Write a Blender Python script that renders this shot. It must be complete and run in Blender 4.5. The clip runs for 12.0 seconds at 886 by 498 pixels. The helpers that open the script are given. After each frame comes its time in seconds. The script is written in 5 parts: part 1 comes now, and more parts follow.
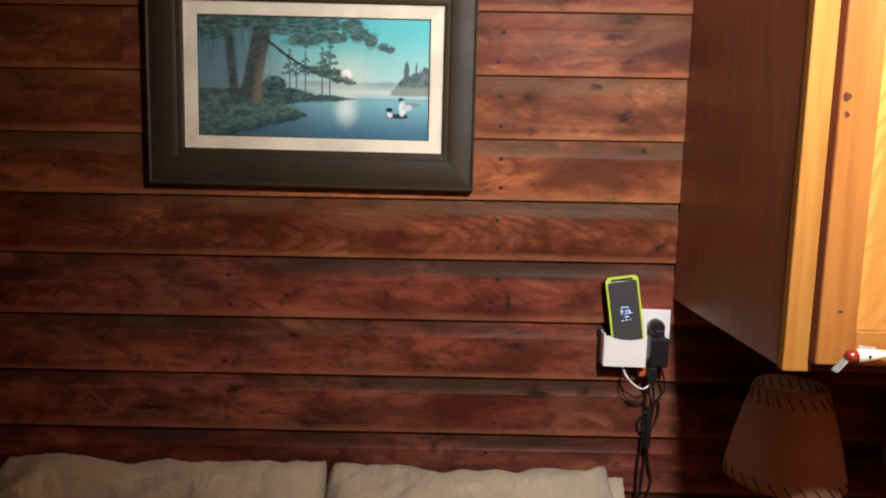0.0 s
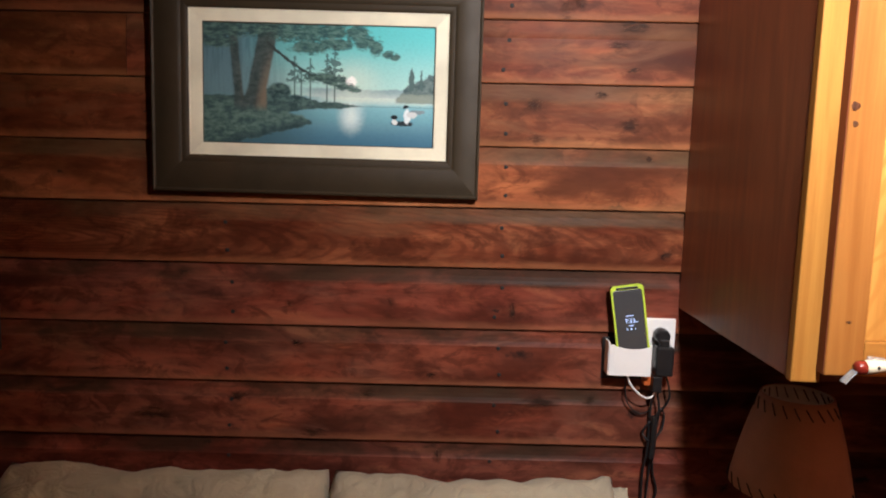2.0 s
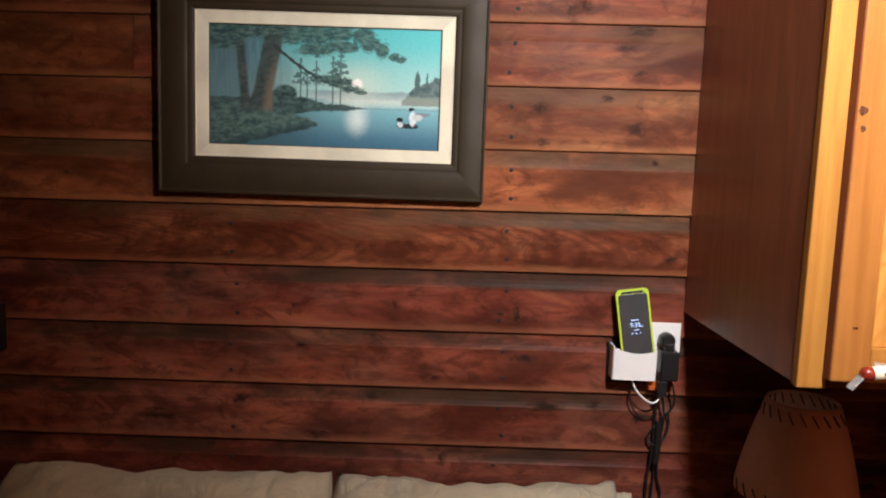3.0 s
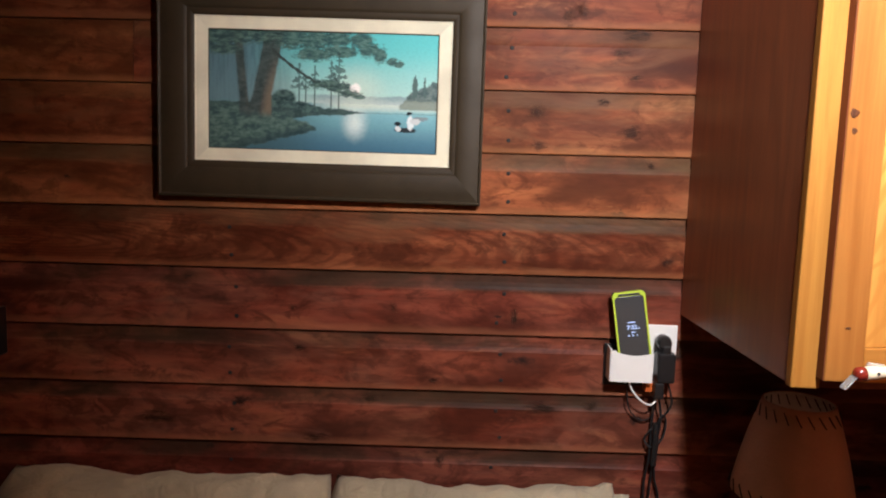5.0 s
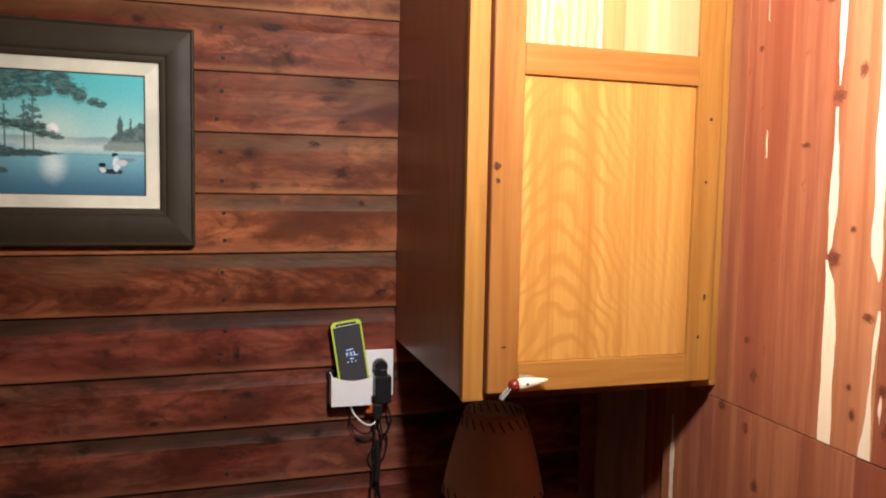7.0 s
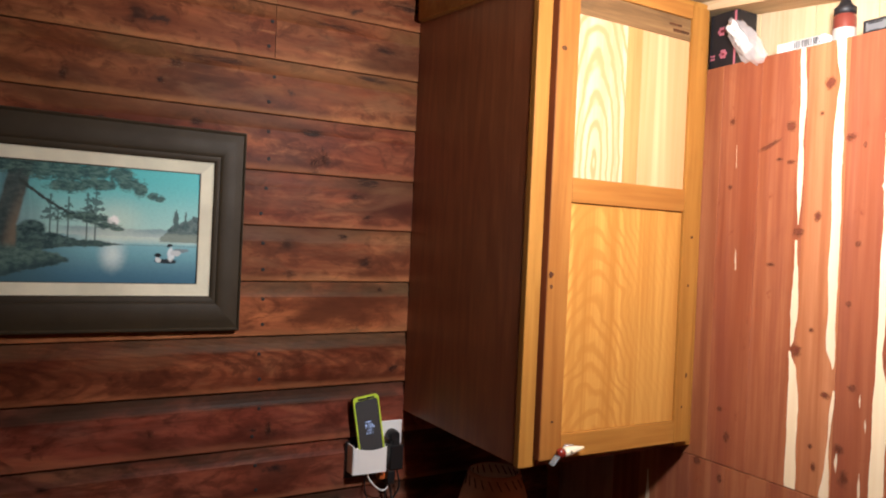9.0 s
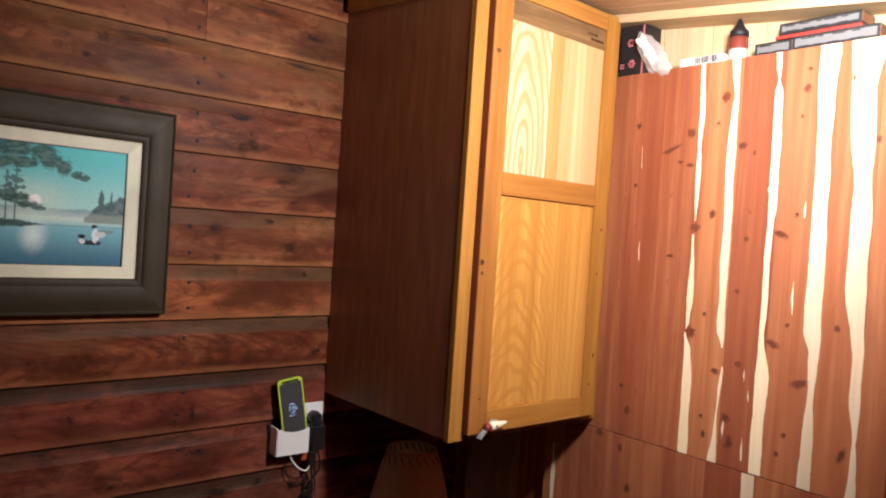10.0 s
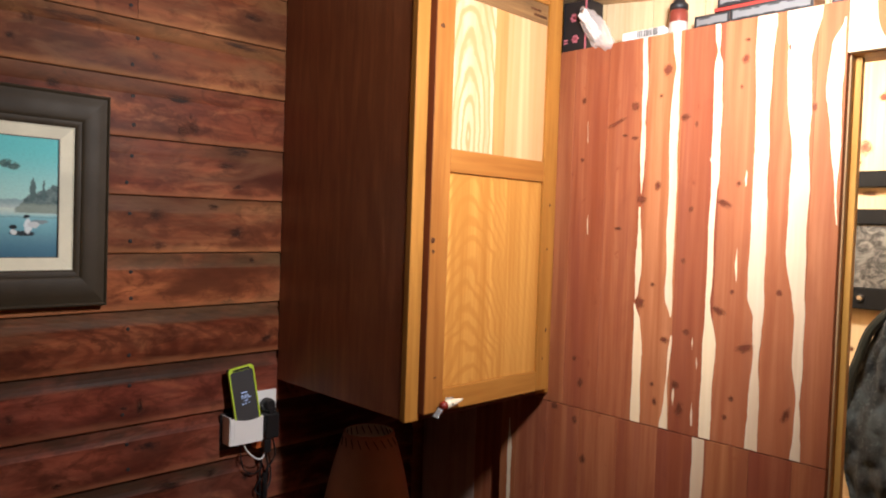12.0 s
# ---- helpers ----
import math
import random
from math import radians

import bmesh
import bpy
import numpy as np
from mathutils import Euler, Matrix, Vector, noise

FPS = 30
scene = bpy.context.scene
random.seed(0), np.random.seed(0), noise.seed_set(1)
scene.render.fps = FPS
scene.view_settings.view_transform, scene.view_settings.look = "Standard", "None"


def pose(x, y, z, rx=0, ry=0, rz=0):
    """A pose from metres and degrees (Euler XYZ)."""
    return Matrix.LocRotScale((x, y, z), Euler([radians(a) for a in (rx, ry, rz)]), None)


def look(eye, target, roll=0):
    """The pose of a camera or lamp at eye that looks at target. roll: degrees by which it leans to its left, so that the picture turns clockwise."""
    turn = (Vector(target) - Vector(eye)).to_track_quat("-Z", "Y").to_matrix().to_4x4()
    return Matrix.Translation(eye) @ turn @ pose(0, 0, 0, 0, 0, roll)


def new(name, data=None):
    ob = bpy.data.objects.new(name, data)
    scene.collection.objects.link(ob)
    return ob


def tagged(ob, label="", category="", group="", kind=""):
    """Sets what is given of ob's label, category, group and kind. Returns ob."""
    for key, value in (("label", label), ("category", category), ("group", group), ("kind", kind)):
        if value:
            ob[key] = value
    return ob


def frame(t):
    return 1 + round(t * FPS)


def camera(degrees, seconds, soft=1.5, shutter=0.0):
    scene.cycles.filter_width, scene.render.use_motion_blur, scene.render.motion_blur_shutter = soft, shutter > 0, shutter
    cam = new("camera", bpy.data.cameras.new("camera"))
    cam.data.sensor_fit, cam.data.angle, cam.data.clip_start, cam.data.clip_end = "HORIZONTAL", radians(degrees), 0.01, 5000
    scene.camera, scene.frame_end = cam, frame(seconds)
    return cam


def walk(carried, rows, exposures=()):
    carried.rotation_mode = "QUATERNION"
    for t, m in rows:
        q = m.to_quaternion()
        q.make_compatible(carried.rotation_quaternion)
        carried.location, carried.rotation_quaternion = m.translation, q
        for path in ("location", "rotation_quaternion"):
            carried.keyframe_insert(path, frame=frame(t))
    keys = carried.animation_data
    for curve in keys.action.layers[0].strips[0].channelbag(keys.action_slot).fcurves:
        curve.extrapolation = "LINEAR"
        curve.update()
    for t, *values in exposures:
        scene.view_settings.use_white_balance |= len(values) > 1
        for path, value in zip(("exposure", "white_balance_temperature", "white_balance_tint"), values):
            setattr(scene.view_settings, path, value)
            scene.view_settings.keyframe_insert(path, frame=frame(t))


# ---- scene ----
cam = camera(63.5, 12.0, soft=2.0)
PATH = [
    (0, (0.066, -0.006, 1.539), (0.054, 1.978, 1.283), 1.5),
    (0.5, (0.063, -0.005, 1.537), (0.054, 1.98, 1.29), 1.4),
    (1, (0.059, -0.002, 1.538), (0.052, 1.983, 1.294), 1.4),
    (1.5, (0.062, 0.0, 1.541), (0.047, 1.985, 1.298), 1.5),
    (2, (0.059, 0.0, 1.541), (0.043, 1.985, 1.303), 1.7),
    (2.5, (0.061, 0.0, 1.541), (0.036, 1.986, 1.308), 1.9),
    (3, (0.06, 0.002, 1.541), (0.029, 1.988, 1.31), 2.0),
    (5, (0.065, -0.009, 1.537), (0.034, 1.979, 1.321), 1.9),
    (5.5, (0.068, -0.014, 1.539), (0.058, 1.974, 1.322), 1.9),
    (6, (0.113, -0.024, 1.544), (0.205, 1.961, 1.325), 1.4),
    (6.5, (0.164, -0.052, 1.562), (0.538, 1.901, 1.346), 1.3),
    (7, (0.199, -0.104, 1.589), (0.763, 1.808, 1.436), 1.1),
    (7.2, (0.201, -0.117, 1.608), (0.778, 1.792, 1.454), 0.6),
    (8.8, (-0.243, -0.174, 1.686), (0.717, 1.581, 1.659), 1.6),
    (9, (-0.315, -0.155, 1.691), (0.676, 1.582, 1.679), 2.6),
    (9.5, (-0.453, -0.133, 1.701), (0.672, 1.521, 1.686), 3.5),
    (10, (-0.473, -0.139, 1.686), (0.811, 1.394, 1.656), 3.8),
    (10.5, (-0.495, -0.147, 1.689), (0.871, 1.314, 1.668), 3.4),
    (11, (-0.499, -0.15, 1.691), (0.885, 1.294, 1.698), 2.6),
    (11.5, (-0.491, -0.144, 1.678), (0.888, 1.304, 1.672), 2.5),
    (12, (-0.465, -0.13, 1.67), (0.923, 1.308, 1.607), 2.0),
]
walk(cam, [(t, look(eye, target, roll)) for t, eye, target, roll in PATH], exposures=[(0.0, 0.46), (5.5, 0.46), (6.5, 0.32), (7.0, 0.12), (9.0, -0.22), (12.0, -0.32)])

# ---- light ----
world = bpy.data.worlds.new("world")
world.use_nodes = True
world.node_tree.nodes["Background"].inputs[0].default_value = (1.0, 0.85, 0.7, 1)
world.node_tree.nodes["Background"].inputs[1].default_value = 0.02
scene.world = world


def lamp(name, at, watts, colour, radius):
    data = bpy.data.lights.new(name, "POINT")
    data.energy, data.color, data.shadow_soft_size = watts, colour, radius
    ob = new(name, data)
    ob.location = at
    return ob


bulb = bpy.data.lights.new("reading_bulb", "SPOT")
bulb.energy, bulb.color, bulb.shadow_soft_size, bulb.spot_size, bulb.spot_blend = 77, (1.0, 0.965, 0.985), 0.06, radians(172), 0.72
new("reading_bulb", bulb).matrix_world = look((0.53, 0.32, 2.12), (1.00, 1.19, 2.05))
lamp("next_room_bulb", (1.45, 0.62, 2.08), 48, (1.0, 0.93, 0.82), 0.05)

# ---- materials ----


class Mat:
    """A node material under way: link nodes with short calls."""

    def __init__(self, name):
        self.m = bpy.data.materials.new(name)
        self.m.use_nodes = True
        self.t = self.m.node_tree
        self.b = self.t.nodes["Principled BSDF"]

    def node(self, kind, ins=None, **props):
        n = self.t.nodes.new(kind)
        for k, v in props.items():
            setattr(n, k, v)
        for k, v in (ins or {}).items():
            self.put(n.inputs[k], v)
        return n

    def put(self, socket, v):
        if isinstance(v, bpy.types.NodeSocket):
            self.t.links.new(v, socket)
        elif isinstance(v, tuple) and len(v) == 3 and socket.type == "RGBA":
            socket.default_value = (*v, 1)
        else:
            socket.default_value = v

    def math(self, op, a, b=0.0, c=0.0):
        n = self.node("ShaderNodeMath", operation=op)
        for i, v in enumerate((a, b, c)):
            self.put(n.inputs[i], v)
        return n.outputs[0]

    def mix(self, f, a, b, blend="MIX"):
        n = self.node("ShaderNodeMix", data_type="RGBA", blend_type=blend)
        self.put(n.inputs[0], f), self.put(n.inputs[6], a), self.put(n.inputs[7], b)
        return n.outputs[2]

    def ramp(self, f, lo, hi):
        n = self.node("ShaderNodeMapRange", interpolation_type="SMOOTHSTEP")
        for i, v in enumerate((f, lo, hi, 0.0, 1.0)):
            self.put(n.inputs[i], v)
        return n.outputs[0]

    def coords(self, scale=(1, 1, 1), shift=True):
        v = self.node("ShaderNodeTexCoord").outputs["Object"]
        if shift:
            r = self.node("ShaderNodeObjectInfo").outputs["Random"]
            off = self.node("ShaderNodeVectorMath", {0: r, 1: (37.0, 53.0, 71.0)}, operation="MULTIPLY").outputs[0]
            v = self.node("ShaderNodeVectorMath", {0: v, 1: off}, operation="ADD").outputs[0]
        return self.node("ShaderNodeMapping", {"Vector": v, "Scale": scale}).outputs[0]

    def noise(self, v, scale, detail=4.0, rough=0.55, dist=0.0):
        return self.node("ShaderNodeTexNoise", {"Vector": v, "Scale": scale, "Detail": detail, "Roughness": rough, "Distortion": dist}).outputs[0]

    def bump(self, height, strength, distance):
        n = self.node("ShaderNodeBump", {"Height": height, "Strength": strength, "Distance": distance})
        self.put(self.b.inputs["Normal"], n.outputs[0])

    def done(self, colour, rough=0.5, **more):
        self.put(self.b.inputs["Base Color"], colour)
        self.put(self.b.inputs["Roughness"], rough)
        for k, v in more.items():
            self.put(self.b.inputs[k.replace("_", " ")], v)
        return self.m


def wood(name, dark, light, knot, axis, fine=70.0, figure=5.0, rings=9.0, ring_mix=0.35, patch=0.4, knots=5.0, knot_size=0.07, rough=0.6, relief=0.25, stretch=0.05, cathedral=None, gloss=0.14, bright=None, wander=0.55, blush=0.0, lap=None, streaks=(0.3, 0.72), fade=None, bands=None, arch=None):
    """Sawn wood with grain along axis, growth rings, patches and knots."""
    m = Mat(name)
    along = [1.0, 1.0, 1.0]
    along[axis] = stretch
    v = m.coords(tuple(along))
    along[axis] = 0.55
    vk = m.coords(tuple(along))
    plain = m.coords()
    grain = m.noise(v, fine, 6.0, 0.62, 0.4)
    if cathedral:
        cx, cz, ax, az = cathedral
        o = m.node("ShaderNodeSeparateXYZ", {0: m.node("ShaderNodeTexCoord").outputs["Object"]})
        dx = m.math("DIVIDE", m.math("SUBTRACT", o.outputs[0], cx), ax)
        dz = m.math("DIVIDE", m.math("SUBTRACT", o.outputs[2], cz), az)
        away = m.math("SQRT", m.math("ADD", m.math("MULTIPLY", dx, dx), m.math("MULTIPLY", dz, dz)))
        field = m.math("ADD", away, m.math("MULTIPLY", m.noise(plain, 6.0, 3.0, 0.5, 0.5), wander))
        field = m.math("ADD", field, m.math("MULTIPLY", m.noise(plain, 24.0, 2.0, 0.5), 0.3 * wander))
    elif arch:
        # rounded arches stacked one over the other
        cx, bend, slope, az = arch
        o = m.node("ShaderNodeSeparateXYZ", {0: m.node("ShaderNodeTexCoord").outputs["Object"]})
        dx = m.math("SUBTRACT", m.math("MULTIPLY_ADD", m.noise(m.coords((0, 0, 1)), 7.0, 2.0), 0.10, o.outputs[0]), cx + 0.05)
        drop = m.math("MULTIPLY", m.math("SQRT", m.math("MULTIPLY_ADD", dx, dx, bend * bend)), slope)
        field = m.math("DIVIDE", m.math("ADD", o.outputs[2], drop), az)
        field = m.math("ADD", field, m.math("MULTIPLY", m.noise(plain, 9.0, 2.5, 0.5, 0.5), wander))
    else:
        field = m.noise(v, figure, 2.5, 0.5, 0.3)
    ring = m.math("SINE", m.math("MULTIPLY", field, rings * 6.28))
    ring = m.ramp(ring, -0.2, 1.0)
    if fade:
        # the flat-sawn figure gives way to straight grain
        side = m.node("ShaderNodeSeparateXYZ", {0: m.node("ShaderNodeTexCoord").outputs["Object"]}).outputs[0]
        ring = m.math("MULTIPLY", ring, m.math("MULTIPLY_ADD", m.ramp(side, fade[0], fade[1]), fade[2] - 1.0, 1.0))
    c = m.mix(m.ramp(grain, *streaks), dark, light)
    c = m.mix(m.math("MULTIPLY", ring, ring_mix), c, dark)
    if bands:
        wide = m.noise(m.coords(tuple(0.06 if i == axis else 1.0 for i in range(3))), 22.0, 4.0, 0.6, 0.3)
        c = m.mix(m.math("MULTIPLY", m.ramp(wide, 0.46, 0.66), 0.5), c, bands)
        hair = m.noise(m.coords(tuple(0.02 if i == axis else 1.0 for i in range(3))), 150.0, 3.0, 0.6)
        c = m.mix(m.math("MULTIPLY", m.ramp(hair, 0.52, 0.70), 0.2), c, dark)
    spots = m.noise(m.coords(tuple(0.5 if i == axis else 1.0 for i in range(3))), 9.0, 4.0, 0.6, 0.6)
    c = m.mix(m.math("MULTIPLY", m.ramp(spots, 0.52, 0.75), patch), c, knot)
    if bright:
        glints = m.noise(m.coords(tuple(0.25 if i == axis else 1.0 for i in range(3))), 16.0, 5.0, 0.65, 0.8)
        c = m.mix(m.math("MULTIPLY", m.ramp(glints, 0.50, 0.72), 0.45), c, bright)
        stains = m.noise(m.coords(tuple(0.3 if i == axis else 1.0 for i in range(3))), 5.0, 5.0, 0.6, 0.4)
        c = m.mix(m.math("MULTIPLY", m.ramp(stains, 0.46, 0.62), 0.84), c, tuple(0.42 * k for k in dark))
        clouds = m.noise(m.coords(tuple(0.55 if i == axis else 1.0 for i in range(3))), 17.0, 5.0, 0.65, 0.6)
        c = m.mix(m.math("MULTIPLY", m.ramp(clouds, 0.47, 0.66), 0.7), c, tuple(0.7 * k for k in dark))
        mottle = m.noise(m.coords(tuple(0.6 if i == axis else 1.0 for i in range(3))), 21.0, 5.0, 0.66, 1.0)
        c = m.mix(m.math("MULTIPLY", m.ramp(mottle, 0.50, 0.64), 0.62), c, tuple(0.55 * k for k in dark))
        dull = m.noise(m.coords(tuple(0.22 if i == axis else 1.0 for i in range(3))), 11.0, 5.0, 0.65, 0.7)
        c = m.mix(m.math("MULTIPLY", m.ramp(dull, 0.54, 0.68), 0.5), c, (0.62 * light[0], 0.86 * light[1], 0.98 * light[2]))
    if blush:
        red = m.noise(m.coords(tuple(0.4 if i == axis else 1.0 for i in range(3))), 6.5, 4.0, 0.6, 0.5)
        c = m.mix(m.math("MULTIPLY", m.ramp(red, 0.40, 0.62), blush), c, (1.0, 0.70, 0.62), "MULTIPLY")
        rub = m.noise(m.coords(tuple(0.2 if i == axis else 1.0 for i in range(3))), 24.0, 6.0, 0.7, 1.2)
        c = m.mix(m.math("MULTIPLY", m.ramp(rub, 0.62, 0.74), 0.25), c, tuple(1.2 * k for k in bright))
    if knots:
        warp = m.node("ShaderNodeTexNoise", {"Vector": plain, "Scale": 22.0, "Detail": 4.0, "Roughness": 0.65})
        sep = m.node("ShaderNodeSeparateXYZ", {0: m.node("ShaderNodeVectorMath", {0: warp.outputs[1], 1: (0.05, 0.05, 0.05), 2: vk}, operation="MULTIPLY_ADD").outputs[0]})
        across = sep.outputs[0] if axis == 0 else m.math("ADD", sep.outputs[0], sep.outputs[1])
        vec = m.node("ShaderNodeCombineXYZ", {0: across, 1: sep.outputs[2]}).outputs[0]
        vor = m.node("ShaderNodeTexVoronoi", {"Vector": vec, "Scale": knots, "Randomness": 1.0}, feature="F1", voronoi_dimensions="2D")
        chance = m.node("ShaderNodeSeparateColor", {0: vor.outputs["Color"]}).outputs[0]
        d = m.math("DIVIDE", vor.outputs["Distance"], m.math("MULTIPLY_ADD", m.math("MULTIPLY", chance, chance), 1.2, 0.12))
        d = m.math("ADD", d, m.math("MULTIPLY", m.noise(plain, 70.0, 4.0, 0.7), 0.10))
        halo = m.math("SUBTRACT", 1.0, m.ramp(d, knot_size, knot_size * 3.6))
        c = m.mix(m.math("MULTIPLY", halo, m.math("MULTIPLY_ADD", grain, 0.7, 0.15)), c, dark)
        c = m.mix(m.math("MULTIPLY", m.math("SUBTRACT", 1.0, m.ramp(d, knot_size * 0.7, knot_size * 1.6)), 0.9), c, knot)
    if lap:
        # the cove along the top is tinted with hollow in patches, and the lower lip is paler
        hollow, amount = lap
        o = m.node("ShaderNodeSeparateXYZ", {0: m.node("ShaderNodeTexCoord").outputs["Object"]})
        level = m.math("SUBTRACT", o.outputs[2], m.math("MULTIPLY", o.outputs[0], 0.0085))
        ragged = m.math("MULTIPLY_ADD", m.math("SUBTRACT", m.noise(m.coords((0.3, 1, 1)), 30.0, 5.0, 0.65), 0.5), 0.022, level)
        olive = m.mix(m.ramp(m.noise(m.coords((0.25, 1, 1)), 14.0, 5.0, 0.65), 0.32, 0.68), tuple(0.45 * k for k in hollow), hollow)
        patchy = m.ramp(m.noise(m.coords((0.5, 1, 1)), 5.0, 4.0, 0.6, 0.5), 0.32, 0.62)
        c = m.mix(m.math("MULTIPLY", m.ramp(ragged, 0.024, 0.040), m.math("MULTIPLY", patchy, amount)), c, olive)
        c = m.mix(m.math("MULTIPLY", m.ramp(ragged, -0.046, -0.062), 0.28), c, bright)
    tone = m.node("ShaderNodeObjectInfo").outputs["Random"]
    hsv = m.node("ShaderNodeHueSaturation", {"Color": c, "Value": m.math("MULTIPLY_ADD", tone, 0.22, 0.89), "Hue": m.math("MULTIPLY_ADD", tone, 0.012, 0.494)})
    m.bump(m.math("ADD", grain, m.math("MULTIPLY", ring, 0.3)), relief, 0.002)
    return m.done(hsv.outputs[0], m.math("MULTIPLY_ADD", grain, 0.25, rough - 0.1), Specular_IOR_Level=gloss)


def plain(name, colour, rough=0.5, grain=120.0, vary=0.25, relief=0.1, metal=0.0, **more):
    """Paint, plastic, rubber, card: one colour with a little dirt and fine relief."""
    m = Mat(name)
    v = m.coords()
    big, small = m.noise(v, 14.0, 4.0), m.noise(v, grain, 3.0)
    c = m.mix(m.math("MULTIPLY", m.ramp(big, 0.35, 0.75), vary), colour, tuple(0.55 * k for k in colour))
    m.bump(small, relief, 0.001)
    return m.done(c, m.math("MULTIPLY_ADD", big, 0.2, rough - 0.1), Metallic=metal, **more)


def cloth(name, colour, weave=700.0, rough=0.9, crease=0.0):
    m = Mat(name)
    v = m.coords()
    big, thread = m.noise(v, 9.0, 4.0), m.noise(v, weave, 2.0)
    c = m.mix(m.ramp(big, 0.3, 0.75), colour, tuple(0.75 * k for k in colour))
    c = m.mix(m.math("MULTIPLY", thread, 0.35), c, tuple(0.6 * k for k in colour))
    height = m.math("ADD", thread, m.math("MULTIPLY", m.noise(v, 30.0, 3.0), 2.0))
    if crease:
        folds = m.math("ABSOLUTE", m.math("SUBTRACT", m.noise(m.coords((1, 1, 0.6)), 17.0, 3.0, 0.5, 0.8), 0.5))
        height = m.math("ADD", height, m.math("MULTIPLY", m.ramp(folds, 0.0, 0.12), crease))
    m.bump(height, 0.3, 0.002)
    return m.done(c, rough, Sheen_Weight=0.1)


def denim():
    """Washed blue-black denim, rubbed pale in small flecks."""
    m = Mat("blue_black_denim")
    v = m.coords((1, 1, 0.8))
    big, fleck, thread = m.noise(v, 14.0, 5.0, 0.65, 0.6), m.noise(v, 60.0, 5.0, 0.7, 0.8), m.noise(v, 600.0, 2.0)
    c = m.mix(m.ramp(big, 0.35, 0.68), (0.010, 0.014, 0.020), (0.040, 0.056, 0.072))
    c = m.mix(m.math("MULTIPLY", m.ramp(fleck, 0.52, 0.70), 0.6), c, (0.11, 0.135, 0.155))
    m.bump(m.math("ADD", thread, m.math("MULTIPLY", fleck, 3.0)), 0.4, 0.003)
    return m.done(c, 0.9, Sheen_Weight=0.05)


def glowing(name, colour, strength):
    m = Mat(name)
    return m.done((0.0, 0.0, 0.0), 0.5, Emission_Color=colour, Emission_Strength=strength)


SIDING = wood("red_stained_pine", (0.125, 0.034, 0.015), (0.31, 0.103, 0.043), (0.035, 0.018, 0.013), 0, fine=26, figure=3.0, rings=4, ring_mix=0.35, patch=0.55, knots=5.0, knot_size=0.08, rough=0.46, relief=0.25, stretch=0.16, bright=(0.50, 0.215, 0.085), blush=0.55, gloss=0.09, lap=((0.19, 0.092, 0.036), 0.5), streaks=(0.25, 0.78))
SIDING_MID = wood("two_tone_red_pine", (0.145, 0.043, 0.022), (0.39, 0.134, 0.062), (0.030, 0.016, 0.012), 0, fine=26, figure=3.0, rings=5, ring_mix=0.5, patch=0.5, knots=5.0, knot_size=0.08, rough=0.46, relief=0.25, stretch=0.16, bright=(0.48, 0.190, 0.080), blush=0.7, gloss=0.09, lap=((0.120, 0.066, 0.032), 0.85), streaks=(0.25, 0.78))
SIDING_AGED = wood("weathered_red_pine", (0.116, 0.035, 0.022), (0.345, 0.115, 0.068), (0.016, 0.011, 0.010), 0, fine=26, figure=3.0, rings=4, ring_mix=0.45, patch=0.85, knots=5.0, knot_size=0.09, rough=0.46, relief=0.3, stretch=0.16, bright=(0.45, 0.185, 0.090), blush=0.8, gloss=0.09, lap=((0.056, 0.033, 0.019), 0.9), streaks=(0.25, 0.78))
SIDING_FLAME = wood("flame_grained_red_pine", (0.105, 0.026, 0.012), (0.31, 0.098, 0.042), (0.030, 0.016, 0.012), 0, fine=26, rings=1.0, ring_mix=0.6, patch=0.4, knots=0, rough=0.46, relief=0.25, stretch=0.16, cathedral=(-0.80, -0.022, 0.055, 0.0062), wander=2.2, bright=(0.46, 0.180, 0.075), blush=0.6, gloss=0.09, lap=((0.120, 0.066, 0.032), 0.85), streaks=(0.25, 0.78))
SIDE = wood("mahogany_plywood", (0.180, 0.051, 0.020), (0.35, 0.117, 0.048), (0.12, 0.036, 0.016), 2, fine=46, figure=7.0, rings=7, ring_mix=0.4, streaks=(0.15, 0.9), patch=0.3, knots=0, rough=0.36, relief=0.12, stretch=0.12, gloss=0.75)
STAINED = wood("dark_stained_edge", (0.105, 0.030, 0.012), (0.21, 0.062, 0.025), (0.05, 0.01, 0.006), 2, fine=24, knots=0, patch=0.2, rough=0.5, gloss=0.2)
PINE = wood("honey_pine", (0.280, 0.110, 0.022), (0.395, 0.173, 0.039), (0.12, 0.045, 0.014), 2, fine=45, figure=4, rings=4, ring_mix=0.3, patch=0.12, knots=3.2, knot_size=0.035, rough=0.54, relief=0.12)
PINE_RAIL = wood("honey_pine_rail", (0.305, 0.122, 0.025), (0.42, 0.186, 0.042), (0.12, 0.045, 0.014), 0, fine=45, figure=4, rings=4, ring_mix=0.3, patch=0.12, knots=2.5, knot_size=0.03, rough=0.54, relief=0.12)
PANEL_A = wood("cathedral_pine", (0.39, 0.157, 0.032), (0.55, 0.276, 0.068), (0.40, 0.18, 0.05), 2, fine=26, rings=1.0, ring_mix=0.65, patch=0.05, knots=0, rough=0.52, relief=0.04, arch=(-0.095, 0.085, 3.0, 0.048), wander=2.2, stretch=0.03, fade=(-0.03, 0.06, 0.25))
